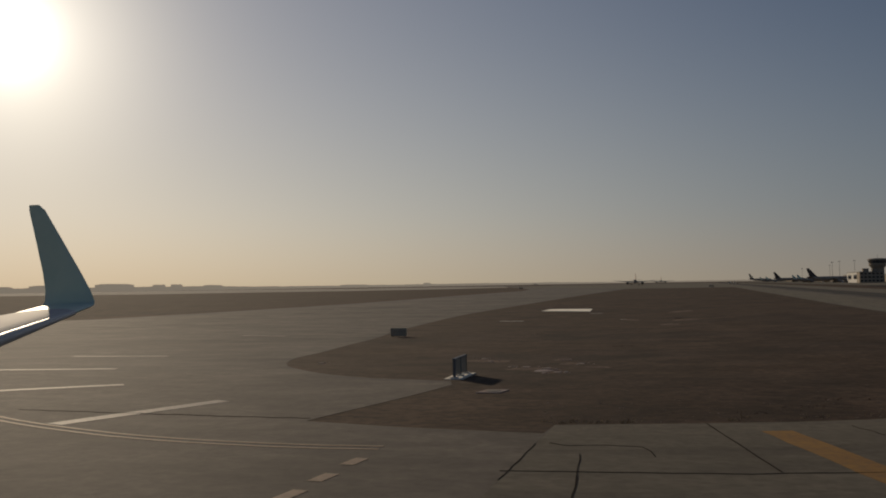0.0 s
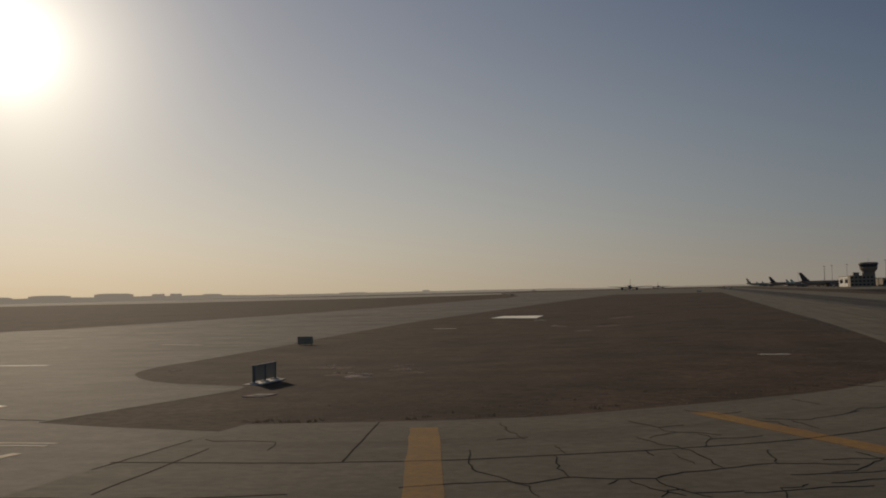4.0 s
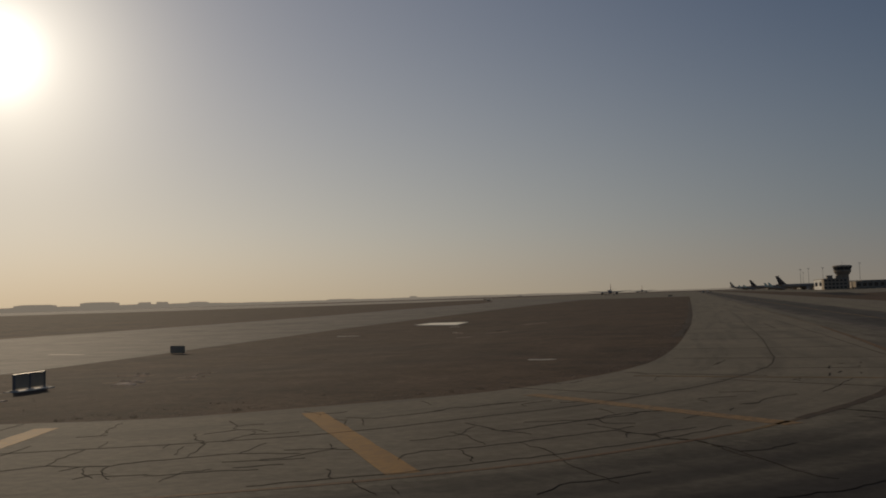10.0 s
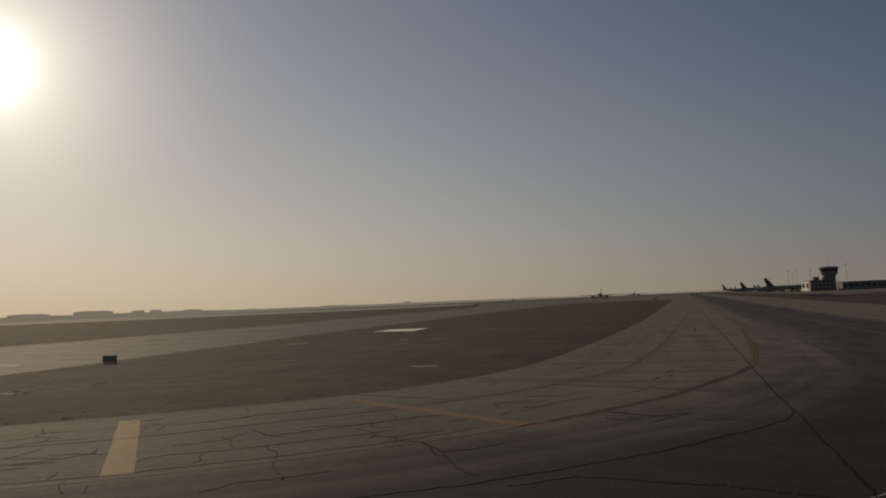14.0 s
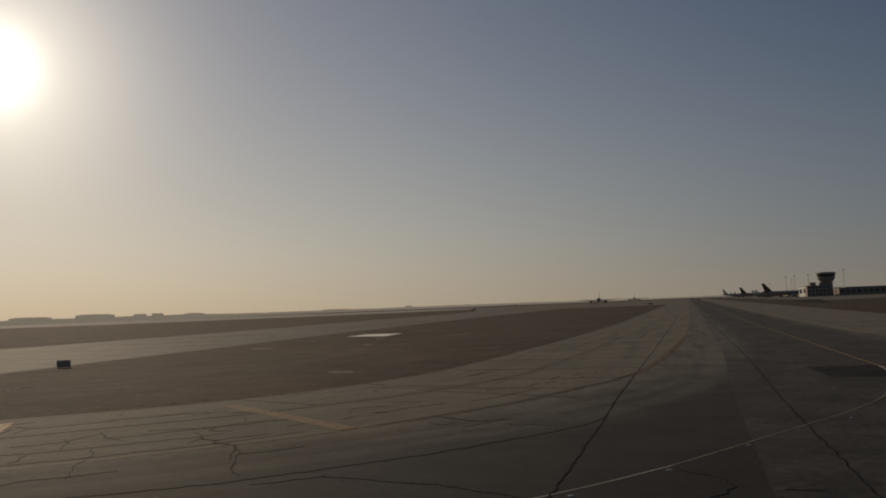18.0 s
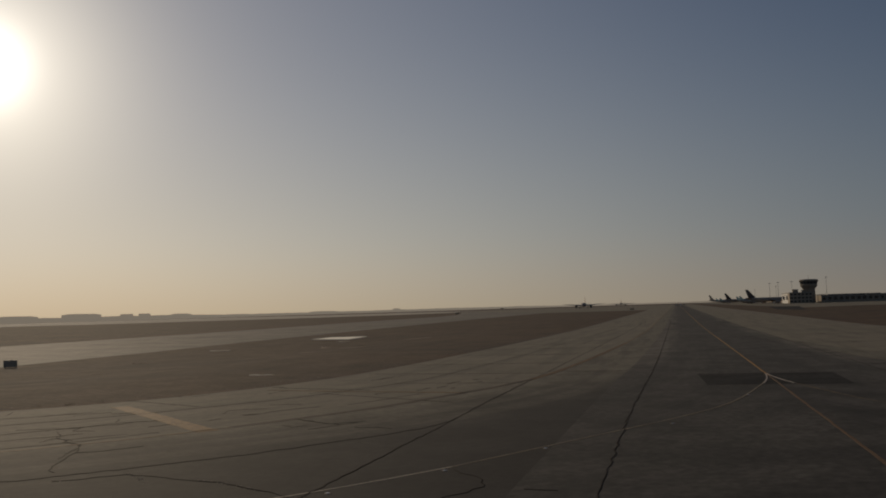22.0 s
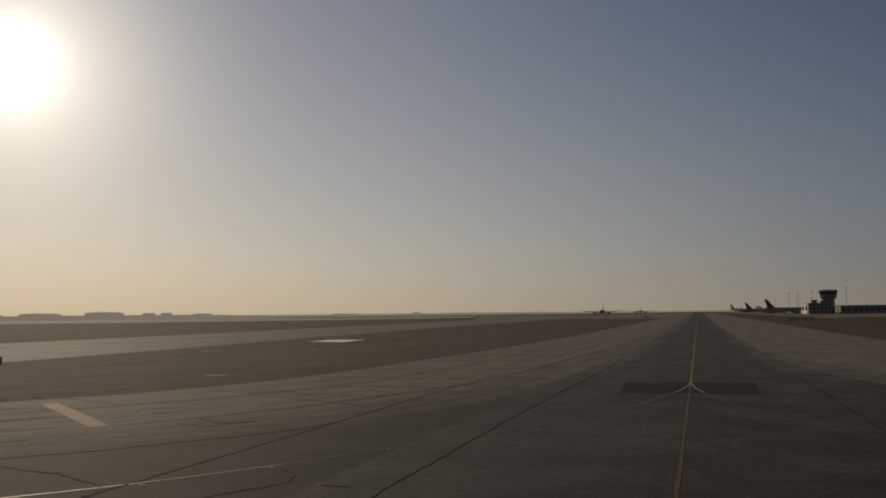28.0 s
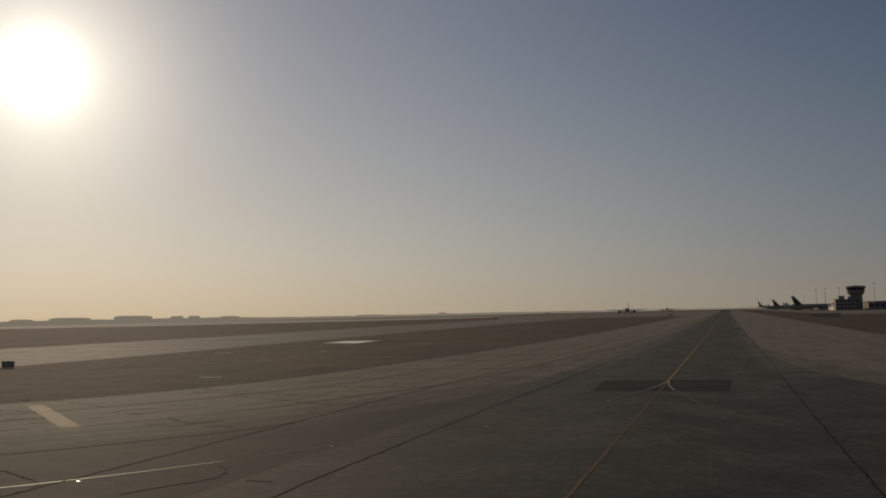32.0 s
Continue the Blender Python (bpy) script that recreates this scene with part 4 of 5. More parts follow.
for line in (((-48.1, -33.9), (-47.6, -35.2)),
             ((-45.2, -29.6), (-45, -30.4), (-44.6, -30.7), (-45.4, -32)),
             ((-44.6, -30.7), (-43.7, -30.8), (-43.2, -31.2)),
             ((-44.6, -34.8), (-44, -36.5)),
             ((-44.7, -40.7), (-44.6, -40), (-44.2, -39.8)),
             ((-44, -40.2), (-42.9, -39.8)),
             ((-42.9, -40), (-41.9, -39.6), (-41.1, -39.1), (-40, -38.8)),
             ((-41.7, -37.7), (-40.4, -37.3), (-39.4, -36.8)),
             ((-50.8, -28.8), (-50.3, -30.5), (-49.7, -31.5), (-49.2, -32.7)),
             ((-50.1, -32.9), (-49.2, -32.3)),
             ((-40.7, -35.4), (-39.1, -34.9)),
             ((-41.7, -27.1), (-40.4, -27.3), (-39.2, -26), (-38.2, -24.6)),
             ((-40.2, -20.9), (-39.3, -22.5)),
             ((-38.6, -25.2), (-38.2, -24), (-37.1, -23.3), (-35.8, -21.6)),
             ((-42, -27.6), (-41.3, -27.9), (-40.8, -29.4)),):
    opened(line, 0.028)
for line in (((-36.3, -31.1), (-35.5, -31.9), (-34.4, -34)),
             ((-40.7, -37.2), (-40.1, -36.9), (-39.5, -35.6), (-39.2, -35.1), (-38.5, -35.1)),
             ((-33.4, -33.5), (-32.2, -35.2), (-32, -35.8)),
             ((-32, -35.8), (-31, -38), (-29.8, -40)),
             ((-35.4, -40.8), (-34.9, -41.8)),
             ((-30.1, -31.2), (-29.2, -31.8), (-29, -32.4), (-27.9, -32.8), (-27.4, -33.9), (-26.4, -36.3)),
             ((-28.3, -27.4), (-27.8, -26.5), (-27.3, -26.1)),
             ((-29.3, -31.8), (-29, -31), (-27.9, -29.7)),
             ((-31.7, -29), (-30.8, -30), (-30, -31.2), (-29, -31.8)),
             ((-34.1, -28.5), (-31.5, -27.7), (-31.3, -27), (-30.6, -25.7), (-28.9, -24.9)),
             ((-26.7, -34.9), (-25.8, -34.4), (-25, -33.2)),
             ((-22.5, -24.5), (-20.7, -26), (-19.7, -26.6)),
             ((-26.8, -17.8), (-25.1, -17.5)),):
    opened(line, 0.028)
for line in (((-26.1, -22.7), (-25.3, -22.2)),):
    opened(line, 0.02)
# the joint that bends round the turn, a spalled crack beside it and cracks by the lead-in line
opened([(-29.5, -43.2), (-27.0, -42.0), (-24.4, -40.1), (-22.1, -37.5), (-19.8, -34.9), (-17.8, -31.6), (-16.6, -29.8), (-15.6, -27.6), (-15.1, -25.4)], 0.05)
SPALLED = [(-23.6, -40.5), (-22.0, -39.2), (-20.5, -39.6), (-19.2, -40.1), (-18.3, -40.2), (-17.4, -40.9), (-16.3, -41.5), (-15.2, -42.6)]
opened(SPALLED, 0.022)
opened([(-82.0, -29.0), (-77.1, -29.4), (-72.5, -29.7), (-69.1, -29.8)], 0.06)
for line in ([(-12.1, -37.7), (-11.1, -39.0), (-10.7, -40.4), (-11.5, -42.1), (-12.0, -43.3)], [(-15.2, -45.3), (-15.1, -43.1), (-15.4, -42.4)], [(-22.6, -24.4), (-21.3, -25.4), (-20.2, -26.3), (-19.2, -25.6)], [(-22.2, -26.8), (-21.5, -27.5), (-21.1, -26.8)],
             [(-25.9, -22.8), (-25.3, -22.2), (-24.9, -20.5), (-24.2, -19.7), (-23.5, -18.9)], [(-22.3, -18.1), (-21.6, -16.1), (-20.6, -12.9), (-20.0, -11.1)], [(-18.8, -27.2), (-18.4, -27.7), (-17.7, -27.5), (-17.0, -27.9)], [(-9.6, -40.6), (-8.7, -40.7)], [(-25.7, 4.3), (-26.3, 0.4)], [(-29.7, -8.3), (-30.0, -10.8)], [(-36.9, -22.9), (-35.2, -21.2)]):
    opened(line, 0.03)

# short pits where the surface has broken out
for line in ([(-20.9, -9.6), (-20.6, -7.6)], [(-20.3, -4.6), (-19.9, -2.1)], [(-20.2, -7.7), (-19.8, -6.3)], [(-18.6, -3.3), (-18.3, -2.6)], [(-17.85, -0.5), (-17.75, 0.5)], [(-19.15, -8.3), (-19.05, -7.5)],
             [(-19.3, -0.9), (-18.9, -0.6)], [(-17.8, 79.6), (-17.9, 58.7)], [(-26.7, -0.8), (-26.1, 2.4)]):
    opened(line, 0.13)


def spall(line):
    """Pale crumbs of broken concrete left along a crack's lip."""
    r = random.Random(21)
    verts, faces = [], []
    pts = [Vector(p) for p in line]
    for p, q in zip(pts, pts[1:]):
        for i in range(int((q - p).length * 26)):
            if r.random() < 0.65:
                continue
            c = p.lerp(q, r.random()) + Vector((r.gauss(0, 0.05), r.gauss(0.06, 0.05)))
            size, k = r.uniform(0.015, 0.05), len(verts)
            for j in range(5):
                a = 1.2566 * j + r.uniform(-0.4, 0.4)
                verts.append((c.x + size * r.uniform(0.6, 1.5) * math.cos(a), c.y + size * r.uniform(0.6, 1.3) * math.sin(a), 0.0))
            verts.append((c.x, c.y, r.uniform(0.008, 0.022)))
            faces += [(k + j, k + (j + 1) % 5, k + 5) for j in range(5)]
    me = bpy.data.meshes.new("concrete_crumbs")
    me.from_pydata(verts, [], faces)
    me.materials.append(M_STONE)
    return tagged(new("concrete_crumbs", me), "pale crumbs of concrete along a spalled crack", "concrete crumbs", kind="stuff")


spall([(-22.1, -39.1), (-21.2, -39.8), (-20.5, -40.6)])
spall([(-19.2, -40.1), (-18.3, -40.3), (-17.4, -40.9), (-16.4, -41.6)])
spall([(-23.7, -40.4), (-23.2, -40.5)])
# hairlines between them
for i in range(22):
    p = Vector((crng.uniform(-56, -18), crng.uniform(-44, 4)))
    turn = crng.uniform(0, 6.28)
    for fork in (0.0, crng.uniform(1.6, 2.6), crng.uniform(3.4, 4.6))[:crng.choice((1, 1, 2, 3))]:
        q = p + Vector((math.cos(turn + fork), math.sin(turn + fork))) * crng.uniform(0.7, 2.2)
        ends = [v for v in (p, q) if v.y < np.interp(v.x, [-60, -55, -50, -45.7, -41.6, -36.8, -31.8], [-31, -29.5, -27.8, -24.8, -20.4, -14.4, -2])]
        if len(ends) == 2 and (p - Vector((-67.0, 1.4))).length < 49:
            opened([p, p.lerp(q, 0.5) + Vector((crng.uniform(-0.2, 0.2), crng.uniform(-0.2, 0.2))), q], crng.uniform(0.018, 0.03))


# ---- things on the dirt ----
def guidance_sign(x, y, turn, width, height, posts, pad, board, label):
    thing = tagged(empty("guidance_sign", x, y, -0.014, turn), label, "airfield sign", "airfield guidance signs")
    if pad:
        part("pad", box(-width / 2 - 0.35, width / 2 + 0.35, -0.5, 0.5, -0.14, 0.05, 0.015), M_PAD, thing, "pale concrete base pad")
    z0 = 0.05 if pad else 0.0
    if board:
        part("panel", box(-width / 2, width / 2, -0.14, 0.14, z0 + 0.09, z0 + height, 0.03), M_BOARD, thing, "dark back of the sign panel")
        for i in range(posts):
            px = -width / 2 + 0.2 + i * (width - 0.4) / (posts - 1)
            part("leg", tube((px, 0, z0 - 0.02), (px, 0, z0 + 0.26), 0.05, 0.05, 8), M_STEEL, thing)
    else:
        cells = posts - 1
        for i in range(posts):
            px = -width / 2 + i * width / cells
            post = part("post", box(px - 0.06, px + 0.06, -0.07, 0.07, z0 - 0.01, z0 + height, 0.012), M_STEEL, thing)
            part("foot", box(px - 0.16, px + 0.16, -0.2, 0.2, z0, z0 + 0.07, 0.01), M_PAD, post, "pale base plate")
        for i in range(cells):
            px = -width / 2 + i * width / cells
            part("panel", box(px + 0.07, px + width / cells - 0.07, -0.04, 0.04, z0 + 0.13, z0 + height - 0.04, 0.01), M_BOARD, thing, "grey back of a sign panel")
        part("top_rail", box(-width / 2 - 0.08, width / 2 + 0.08, -0.09, 0.09, z0 + height - 0.05, z0 + height + 0.03, 0.01), M_STEEL, thing, "grey metal top rail")
    return thing


guidance_sign(-67.75, -12.7, 92.5, 3.0, 0.99, 3, True, False, "grey guidance sign seen from behind on concrete pad")
guidance_sign(-87.8, 39.9, 4.0, 1.8, 0.98, 3, False, True, "dark box-shaped guidance sign on the dirt")
for x, y, w in ((-240.0, 960.0, 4.0), (-44.0, 800.0, 4.2)):
    guidance_sign(x, y, 4.0, w, 1.3, 3, False, True, "small dark sign far out on the airfield")


def pad_slab(name, outline, top, material, label, category):
    bm = drape(slab_mesh(outline, top, 0.5))
    return tagged(part(name, bm, material), label, category)


pad_slab("concrete_slab", [(-88.3, 144.0), (-77.3, 138.6), (-78.7, 156.8), (-88.4, 157.5)], 0.08, M_SLAB, "pale concrete slab lying in brown dirt", "concrete slab")


def manhole(x, y):
    thing = tagged(empty("manhole", x, y, -0.014), "pale concrete manhole surround with round cover", "manhole")
    part("surround", slab_mesh([(-0.62, -0.75), (0.42, -0.62), (0.62, 0.62), (-0.38, 0.55)], 0.04, 0.1), M_RUBBLE, thing)
    part("cover", tube((0, 0, 0.03), (0, 0, 0.06), 0.36, 0.35, 20), M_WALLG, thing, "dusty grey round cover")
    return thing


manhole(-64.4, -20.2)


def rubble(x, y, size, seed):
    """A scatter of thin broken plates of concrete lying flat on the dirt."""
    r = random.Random(seed)
    bm = bmesh.new()
    for i in range(9):
        q = size * (0.42 if i == 0 else r.uniform(0.05, 0.2))
        cx, cy = (0.0, 0.0) if i == 0 else (r.gauss(0, size * 0.7), r.gauss(0, size * 1.0))
        top = lift(y + cy, x + cx) - lift(y, x) + r.uniform(0.02, 0.05)
        n, a0, tip = r.randint(5, 7), r.uniform(0, 6), r.uniform(-0.06, 0.02)
        rings = []
        for k, z in ((1.12, -0.08), (1.0, -0.012), (0.9, 0.0)):
            ring = random.Random(100 * seed + i)
            rings.append([bm.verts.new((cx + k * q * ring.uniform(0.6, 1.2) * math.cos(a0 + 6.283 * j / n), cy + k * q * ring.uniform(0.8, 1.7) * math.sin(a0 + 6.283 * j / n), top + z + tip * q * math.sin(a0 + 6.283 * j / n))) for j in range(n)])
        for p, t in zip(rings, rings[1:]):
            for j in range(n):
                bm.faces.new((p[j], p[(j + 1) % n], t[(j + 1) % n], t[j]))
        bm.faces.new(rings[-1])
    ob = part("rubble", bm, M_RUBBLE)
    ob.location = (x, y, -0.014 + lift(y, x))
    return tagged(ob, "flat pale broken plates of concrete lying in dirt", "rubble", "rubble on the dirt", kind="stuff")


for i, (x, y, q) in enumerate(((-64.0, -8.2, 1.2), (-65.6, -4.5, 0.7), (-69.0, 1.2, 0.6), (-70.2, 4.2, 0.5), (-63.1, -9.2, 0.6), (-62.6, -1.6, 0.5), (-79.9, -2.0, 0.4), (-64.4, 2.8, 0.55))):
    rubble(x, y, q, i)


M_LOOSE = surface("loose_reddish_earth", (0.165, 0.112, 0.078), 0.95, big=(0.7, 0.9, (0.088, 0.063, 0.046)), fine=(5.0, 0.5, (0.22, 0.155, 0.118)), bump=0.8, bump_scale=8, spec=0.1, sheen=0.1)


def mound(x, y, length, width, height, turn, seed):
    """A low uneven heap of loose earth that thins out to nothing at its edge."""
    r = random.Random(seed)
    bm = bmesh.new()
    n, m = 22, 9
    rows = []
    for j in range(m):
        ring = []
        for i in range(n):
            a = 2 * math.pi * i / n
            q = 1 - j / m
            wob = 1 + 0.25 * math.sin(2 * a + seed) + 0.15 * math.sin(5 * a + 2 * seed) + r.uniform(-0.06, 0.06)
            z = height * (1 - q) ** 0.8 * (0.55 + 0.45 * math.sin(3.1 * a + 4 * q + seed) ** 2) * r.uniform(0.75, 1.2)
            ring.append(bm.verts.new((0.5 * length * q * wob * math.cos(a), 0.5 * width * q * wob * math.sin(a), z - 0.004)))
        rows.append(ring)
    top = bm.verts.new((0, 0, height * 0.7))
    for p, q in zip(rows, rows[1:]):
        for i in range(n):
            bm.faces.new((p[i], p[(i + 1) % n], q[(i + 1) % n], q[i]))
    for i in range(n):
        bm.faces.new((rows[-1][i], rows[-1][(i + 1) % n], top))
    place = pose(x, y, -0.014 + lift(y, x), 0, 0, turn)
    for v in bm.verts:
        w = place @ v.co
        v.co.z += lift(w.y, w.x) - lift(y, x)
    ob = part("earth_mound", bm, M_LOOSE)
    ob.matrix_world = place
    return tagged(ob, "low pale heap of loose reddish earth", "earth mound", "earth mounds on the dirt")


for i, (x, y, a, b, h, turn) in enumerate(((-65.2, -6.2, 3.4, 3.4, 0.022, 20), (-69.4, 1.8, 3.6, 4.0, 0.022, -10), (-63.4, -8.8, 2.8, 2.4, 0.025, 5), (-61.6, -4.4, 3.2, 2.6, 0.02, 12), (-63.2, -1.0, 2.6, 3.0, 0.02, 0),
                                            (-64.7, 3.2, 2.4, 3.0, 0.02, 25),
                                            (-58.9, 130.0, 3.6, 13.0, 0.05, -8), (-57.4, 84.0, 3.4, 9.0, 0.05, 6), (-59.1, 69.0, 3.0, 8.0, 0.04, -4), (-66.0, 94.0, 3.0, 9.0, 0.05, 8))):
    mound(x, y, a, b, h, turn, i + 1)


def strip(x0, x1, y, w):
    ob = part("pale_strip", ribbon([(x0 + (x1 - x0) * i / 10, y + 0.12 * math.sin(i)) for i in range(11)], w, 0.01, 0.05, 0.4, rnd), M_PAD)
    return tagged(ob, "thin pale concrete strip half buried in dirt", "concrete strip", "buried strips")


strip(-86.8, -82.9, 91.4, 0.9)
strip(-39.9, -37.8, 7.6, 0.4)
strip(-76.1, -73.5, 127.8, 0.6)
strip(-67.7, -66.9, 96.7, 0.4)


# pale sand that the wind has left along the island's straight edge
fringe = [(p[0] - 0.5, p[1]) for p in low_curve if 40 < p[1] < 420][::2]
sand = part("sand_fringe", ribbon(fringe, 0.9, 0.004, 0.03, 0.7, rnd), M_SAND)
tagged(sand, "pale sand drift along the pavement edge", "sand", kind="stuff")


# inset lights along the curved lead-in line
def inset_light(x, y):
    thing = tagged(empty("inset_light", x, y), "small round pale inset taxiway light", "taxiway light", "inset taxiway lights")
    part("rim", tube((0, 0, -0.01), (0, 0, 0.013), 0.11, 0.09, 14), M_WALLG, thing)
    part("lens", tube((0, 0, 0.012), (0, 0, 0.022), 0.05, 0.035, 10), M_ALU, thing)
    return thing


first_light = inset_light(-12.35, -37.9)
for x, y in ((-14.6, -41.6), (-10.0, -33.3), (-5.9, -26.4), (-2.2, -14.2), (-17.6, -44.8)):
    copy_thing(first_light, pose(x, y, 0))


# ---- terminal and far buildings ----
def block(thing, name, x0, x1, y0, y1, z1, wall, roof=True, bays=0, storeys=1):
    body = part(name, box(x0, x1, y0, y1, -0.05, z1), wall, thing)
    if roof:
        part("roof", box(x0 - 0.4, x1 + 0.4, y0 - 0.4, y1 + 0.4, z1, z1 + 0.7), M_ROOF, body)
    for f in range(storeys):
        for i in range(bays):
            w = (x1 - x0) / bays
            h = z1 / storeys
            part("window", box(x0 + (i + 0.2) * w, x0 + (i + 0.8) * w, y0 - 0.08, y0 + 0.1, (f + 0.35) * h, (f + 0.8) * h), M_GLASS_DARK, body)
    return body


def office(x, y):
    thing = tagged(empty("white_office_block", x, y, 0, -91.6), "white sunlit airport building with flat roof", "building")
    block(thing, "wall", -54.5, 54.5, 0, 4, 12.0, M_WALLW, bays=2, storeys=1)
    return thing


def annex(x, y):
    thing = tagged(empty("grey_annex", x, y), "dark grey airport building beside the tower", "building")
    block(thing, "wall", -9, 16, -6, 14, 12.0, M_WALLG, bays=6, storeys=3)
    block(thing, "plant_room", -5, 1, -3, 4, 15.5, M_WALLG)
    block(thing, "plant_room", 5, 9, -3, 4, 14.6, M_WALLG)
    return thing


office(125.5, 1182.0)
annex(131.0, 1112.0)


def terminal():
    thing = tagged(empty("terminal", 176.0, 1190.0), "long low grey terminal building", "terminal building")
    for i in range(14):
        block(thing, "hall", 0 + (i % 3) * 3, 60, i * 110.0, i * 110.0 + 104, 9.0 + (i % 4) * 0.9, M_WALLG, bays=8, storeys=2)
    return thing


terminal()
low = tagged(empty("long_shed", 158.0, 1118.0), "long low grey shed beside the control tower", "building")
block(low, "wall", 0, 150, 0, 30, 8.2, M_WALLG, bays=24, storeys=1)


def light_mast(x, y, h):
    thing = tagged(empty("light_mast", x, y), "tall thin apron floodlight mast", "light mast", "apron floodlight masts")
    part("pole", tube((0, 0, -0.05), (0, 0, h), 0.3, 0.14, 8), M_STEEL, thing)
    head = part("head_frame", box(-1.5, 1.5, -0.15, 0.15, h - 0.3, h, 0.03), M_STEEL, thing)
    for i in range(4):
        part("floodlight", box(-1.4 + i * 0.75, -0.9 + i * 0.75, -0.4, 0.0, h - 0.05, h + 0.5, 0.03), M_STEEL, head)
    return thing


for x, y, h in ((118.0, 1300.0, 27.0), (135.0, 1360.0, 29.0), (150.0, 1330.0, 29.0), (168.0, 1300.0, 30.0), (176.0, 1200.0, 31.0), (165.0, 1700.0, 28.0), (160.0, 2100.0, 28.0)):
    light_mast(x, y, h)


def service_truck(x, y, turn):
    thing = tagged(empty("service_truck", x, y, 0, turn), "dark airport service truck far down the taxiway", "truck", "service vehicles")
    part("cargo_box", box(-1.3, 1.3, -3.6, 1.2, 0.7, 3.1, 0.05), M_WALLG, thing)
    cab = part("cab", box(-1.2, 1.2, 1.3, 3.2, 0.6, 2.5, 0.15), M_WALLW, thing)
    part("windscreen", box(-1.05, 1.05, 3.16, 3.24, 1.5, 2.3), M_GLASS_DARK, cab)
    for px in (-1.1, 1.1):
        for py in (-2.4, 2.2):
            part("wheel", tube((px - 0.14, py, 0.5), (px + 0.14, py, 0.5), 0.5, 0.5, 12), M_RUBBER, thing)
    return thing


service_truck(0.5, 1500.0, 180)
service_truck(-6.0, 1520.0, 175)
service_truck(6.0, 1550.0, 5)
service_truck(112.0, 1330.0, 80)
service_truck(108.0, 1120.0, 90)


FAR = 4400.0


def far_at(az, dist=FAR):
    """A place at that bearing (degrees clockwise from +y) and distance from the middle of the camera's line."""
    return -25.0 + dist * math.sin(radians(az)), -64.0 + dist * math.cos(radians(az))


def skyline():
    """The line of far hangars and low trees on the horizon, a plain backdrop with its haze painted in as glow."""
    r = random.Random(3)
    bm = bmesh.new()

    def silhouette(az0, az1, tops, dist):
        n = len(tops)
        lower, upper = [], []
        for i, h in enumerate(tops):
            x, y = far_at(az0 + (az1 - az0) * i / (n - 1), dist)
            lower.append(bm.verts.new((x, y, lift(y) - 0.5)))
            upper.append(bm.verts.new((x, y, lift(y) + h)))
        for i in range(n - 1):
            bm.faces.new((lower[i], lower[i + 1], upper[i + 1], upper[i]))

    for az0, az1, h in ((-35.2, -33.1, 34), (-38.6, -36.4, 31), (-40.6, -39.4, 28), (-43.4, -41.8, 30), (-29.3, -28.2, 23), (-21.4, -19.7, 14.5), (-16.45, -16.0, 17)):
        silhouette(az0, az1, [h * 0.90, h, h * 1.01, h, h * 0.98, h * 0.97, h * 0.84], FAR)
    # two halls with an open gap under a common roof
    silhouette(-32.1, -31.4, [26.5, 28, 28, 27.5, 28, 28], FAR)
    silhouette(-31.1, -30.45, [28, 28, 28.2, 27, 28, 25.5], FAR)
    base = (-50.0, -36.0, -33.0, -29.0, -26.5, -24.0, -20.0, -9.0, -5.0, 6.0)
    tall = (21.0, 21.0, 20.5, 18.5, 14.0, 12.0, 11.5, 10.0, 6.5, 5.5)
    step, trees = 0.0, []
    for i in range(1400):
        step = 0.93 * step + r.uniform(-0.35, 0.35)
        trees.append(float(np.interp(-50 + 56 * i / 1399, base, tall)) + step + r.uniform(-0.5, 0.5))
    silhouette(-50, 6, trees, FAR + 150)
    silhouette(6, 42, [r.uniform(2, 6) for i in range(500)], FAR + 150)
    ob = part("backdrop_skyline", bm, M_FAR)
    return tagged(ob, "far hangars and low trees along the horizon with painted haze glow", "skyline", kind="structure")


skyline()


# ---- loose stones and dry tufts on the dirt beside the pavement ----
def gravel():
    r = random.Random(8)
    edge = curve_points(ISLAND_LOW[3:-3], 0.5)[:260]
    verts, faces = [], []
    for i in range(5200):
        p = r.choice(edge)
        off = r.expovariate(1 / 3.0) + 0.1
        q = Vector((p.x - 0.35 * off + r.uniform(-0.5, 0.5), p.y + off + r.uniform(-0.3, 0.3)))
        s = r.uniform(0.01, 0.03) * (2.0 if r.random() < 0.1 else 1)
        k = len(verts)
        for dx, dy in ((-1, -0.8), (1, -0.9), (0.8, 1), (-0.9, 0.8)):
            verts.append((q.x + dx * s * r.uniform(0.6, 1.2), q.y + dy * s * r.uniform(0.6, 1.2), lift(q.y, q.x) - 0.02))
        verts.append((q.x + s * r.uniform(-0.3, 0.3), q.y + s * r.uniform(-0.3, 0.3), lift(q.y, q.x) - 0.014 + s * r.uniform(0.3, 0.7)))
        faces += [(k + j, k + (j + 1) % 4, k + 4) for j in range(4)]
    me = bpy.data.meshes.new("gravel")
    me.from_pydata(verts, [], faces)
    me.materials.append(M_STONE)
    return tagged(new("gravel", me), "scattered small stones on the dirt edge", "gravel", kind="stuff")


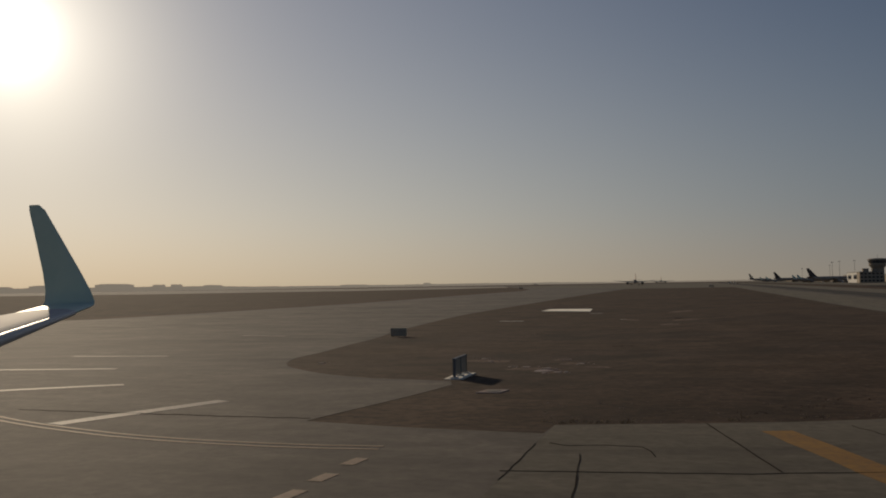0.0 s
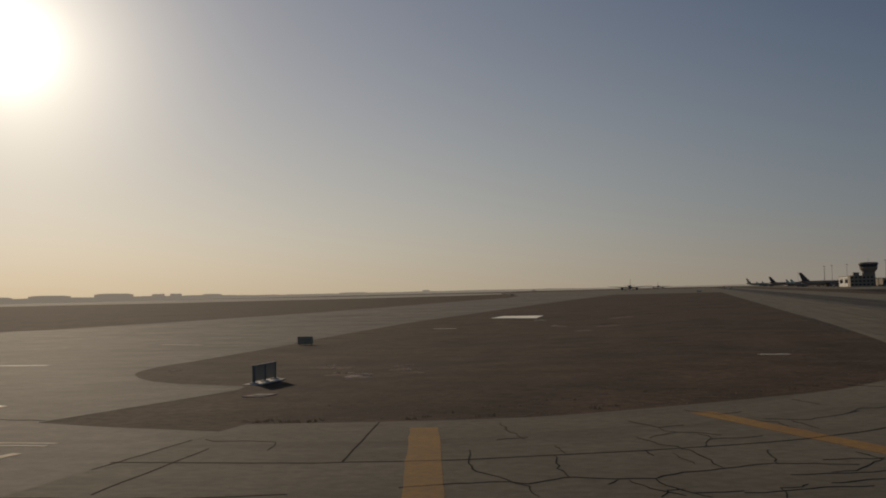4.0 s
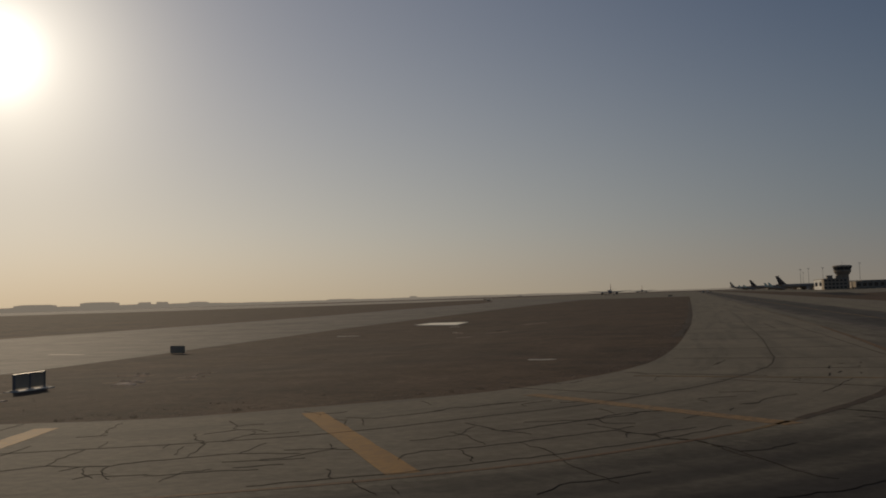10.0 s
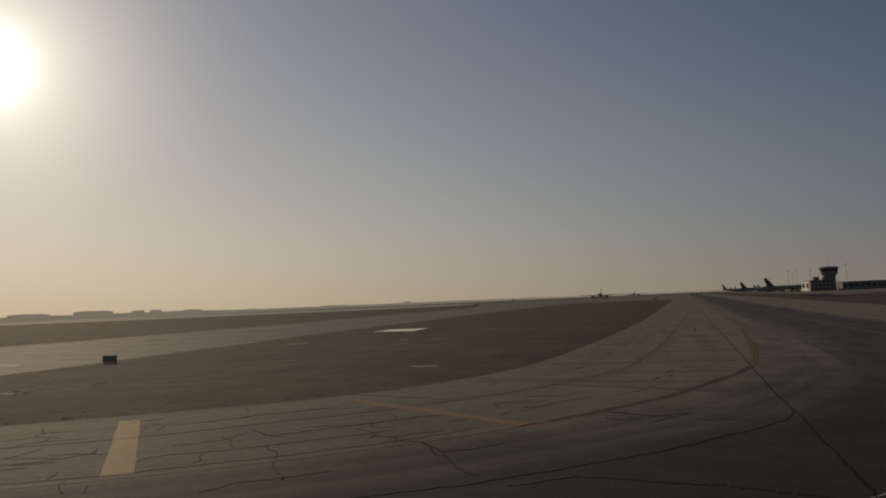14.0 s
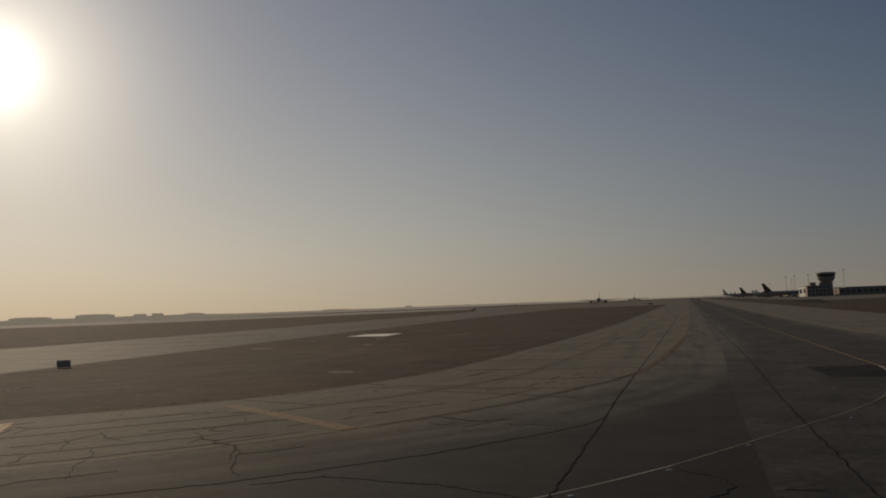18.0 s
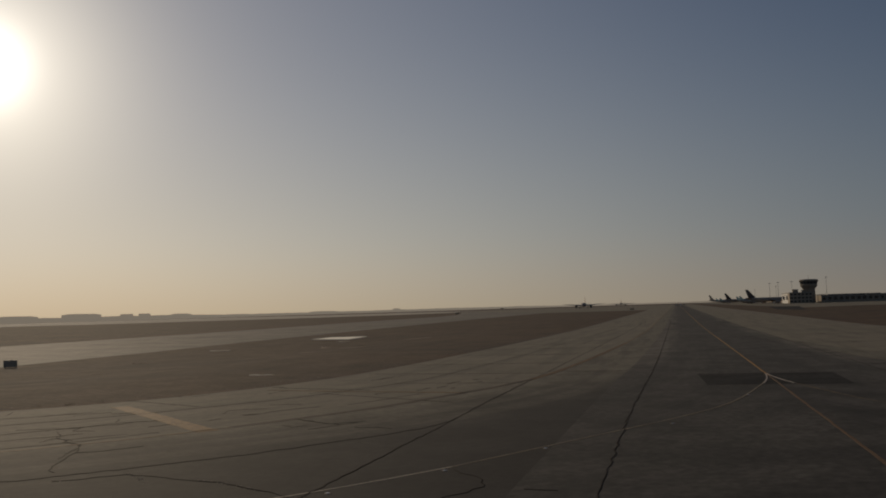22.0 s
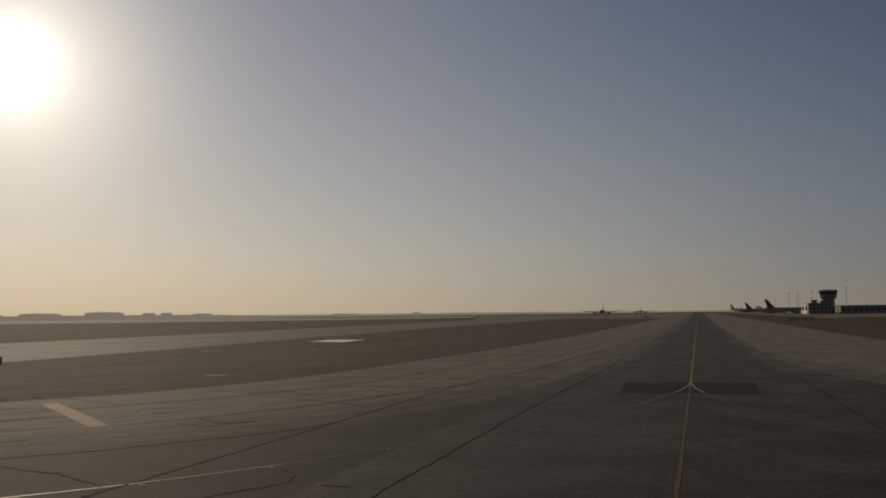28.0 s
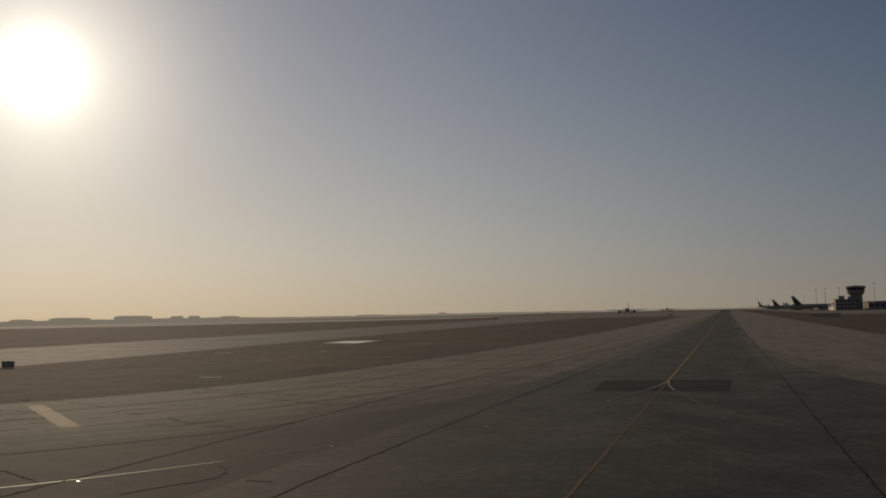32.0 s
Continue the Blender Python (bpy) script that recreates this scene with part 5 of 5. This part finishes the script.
def dry_tufts():
    r = random.Random(9)
    verts, faces = [], []
    spots = [(-58.8 + r.gauss(0, 0.8), -29.2 + r.gauss(0, 0.35)) for _ in range(12)] + [(p.x - r.uniform(0.1, 1.2), p.y + r.uniform(0.2, 1.0)) for p in r.sample(curve_points(ISLAND_LOW[3:10], 0.5), 16)]
    for x, y in spots:
        if y < np.interp(x, [-66, -60, -55, -50, -45.7, -41.6, -36.8, -31.8], [-31, -31, -28.6, -27, -23.8, -19.4, -13, 0]):
            y += 1.2
        for b in range(r.randint(8, 18)):
            a, h, lean = r.uniform(0, 6.28), r.uniform(0.03, 0.12), r.uniform(0.03, 0.12)
            px, py = x + r.gauss(0, 0.12), y + r.gauss(0, 0.12)
            k = len(verts)
            c, s = math.cos(a), math.sin(a)
            g = lift(py, px)
            verts += [(px - 0.012 * s, py + 0.012 * c, g - 0.02), (px + 0.012 * s, py - 0.012 * c, g - 0.02), (px + lean * c, py + lean * s, g + h)]
            faces.append((k, k + 1, k + 2))
    me = bpy.data.meshes.new("dry_tufts")
    me.from_pydata(verts, [], faces)
    me.materials.append(M_STRAW)
    return tagged(new("dry_tufts", me), "sparse dry straw-coloured grass tufts on dirt", "dry grass", kind="stuff")


def clods():
    """Dark crumbs of earth along the verge."""
    r = random.Random(12)
    edge = curve_points(ISLAND_LOW[3:-3], 0.5)[:230]
    verts, faces = [], []
    spots = []
    for i in range(1500):
        p = r.choice(edge)
        off = r.expovariate(1 / 2.2) + 0.08
        spots.append((Vector((p.x - 0.35 * off + r.uniform(-0.5, 0.5), p.y + off + r.uniform(-0.3, 0.3))), r.uniform(0.012, 0.026) * (1.6 if r.random() < 0.08 else 1)))
    # rows of larger clods that a blade or wheel has turned up
    for x, y, length, size in ((-61.5, 19.7, 2.0, 0.09), (-73.6, 46.0, 2.4, 0.12), (-49.8, -21.2, 2.4, 0.05), (-47.5, -23.2, 1.6, 0.05), (-51.8, -24.0, 1.8, 0.045), (-45.7, -17.5, 2.0, 0.05), (-58.5, 91.3, 1.0, 0.16), (-53.7, -26.1, 1.2, 0.045)):
        for i in range(16):
            spots.append((Vector((x + r.uniform(-0.5, 0.5) * length, y + r.gauss(0, 0.25))), size * r.uniform(0.5, 1.4)))
    for q, s in spots:
        k = len(verts)
        for j in range(5):
            a = 1.2566 * j + r.uniform(-0.3, 0.3)
            verts.append((q.x + s * r.uniform(0.7, 1.3) * math.cos(a), q.y + s * r.uniform(0.7, 1.3) * math.sin(a), lift(q.y, q.x) - 0.02))
        verts.append((q.x + s * r.uniform(-0.3, 0.3), q.y + s * r.uniform(-0.3, 0.3), lift(q.y, q.x) - 0.014 + s * r.uniform(0.25, 0.6)))
        faces += [(k + j, k + (j + 1) % 5, k + 5) for j in range(5)]
    me = bpy.data.meshes.new("earth_clods")
    me.from_pydata(verts, [], faces)
    me.materials.append(M_DIRT)
    return tagged(new("earth_clods", me), "small dark clods of dry earth", "earth clods", kind="stuff")


gravel()
clods()
dry_tufts()
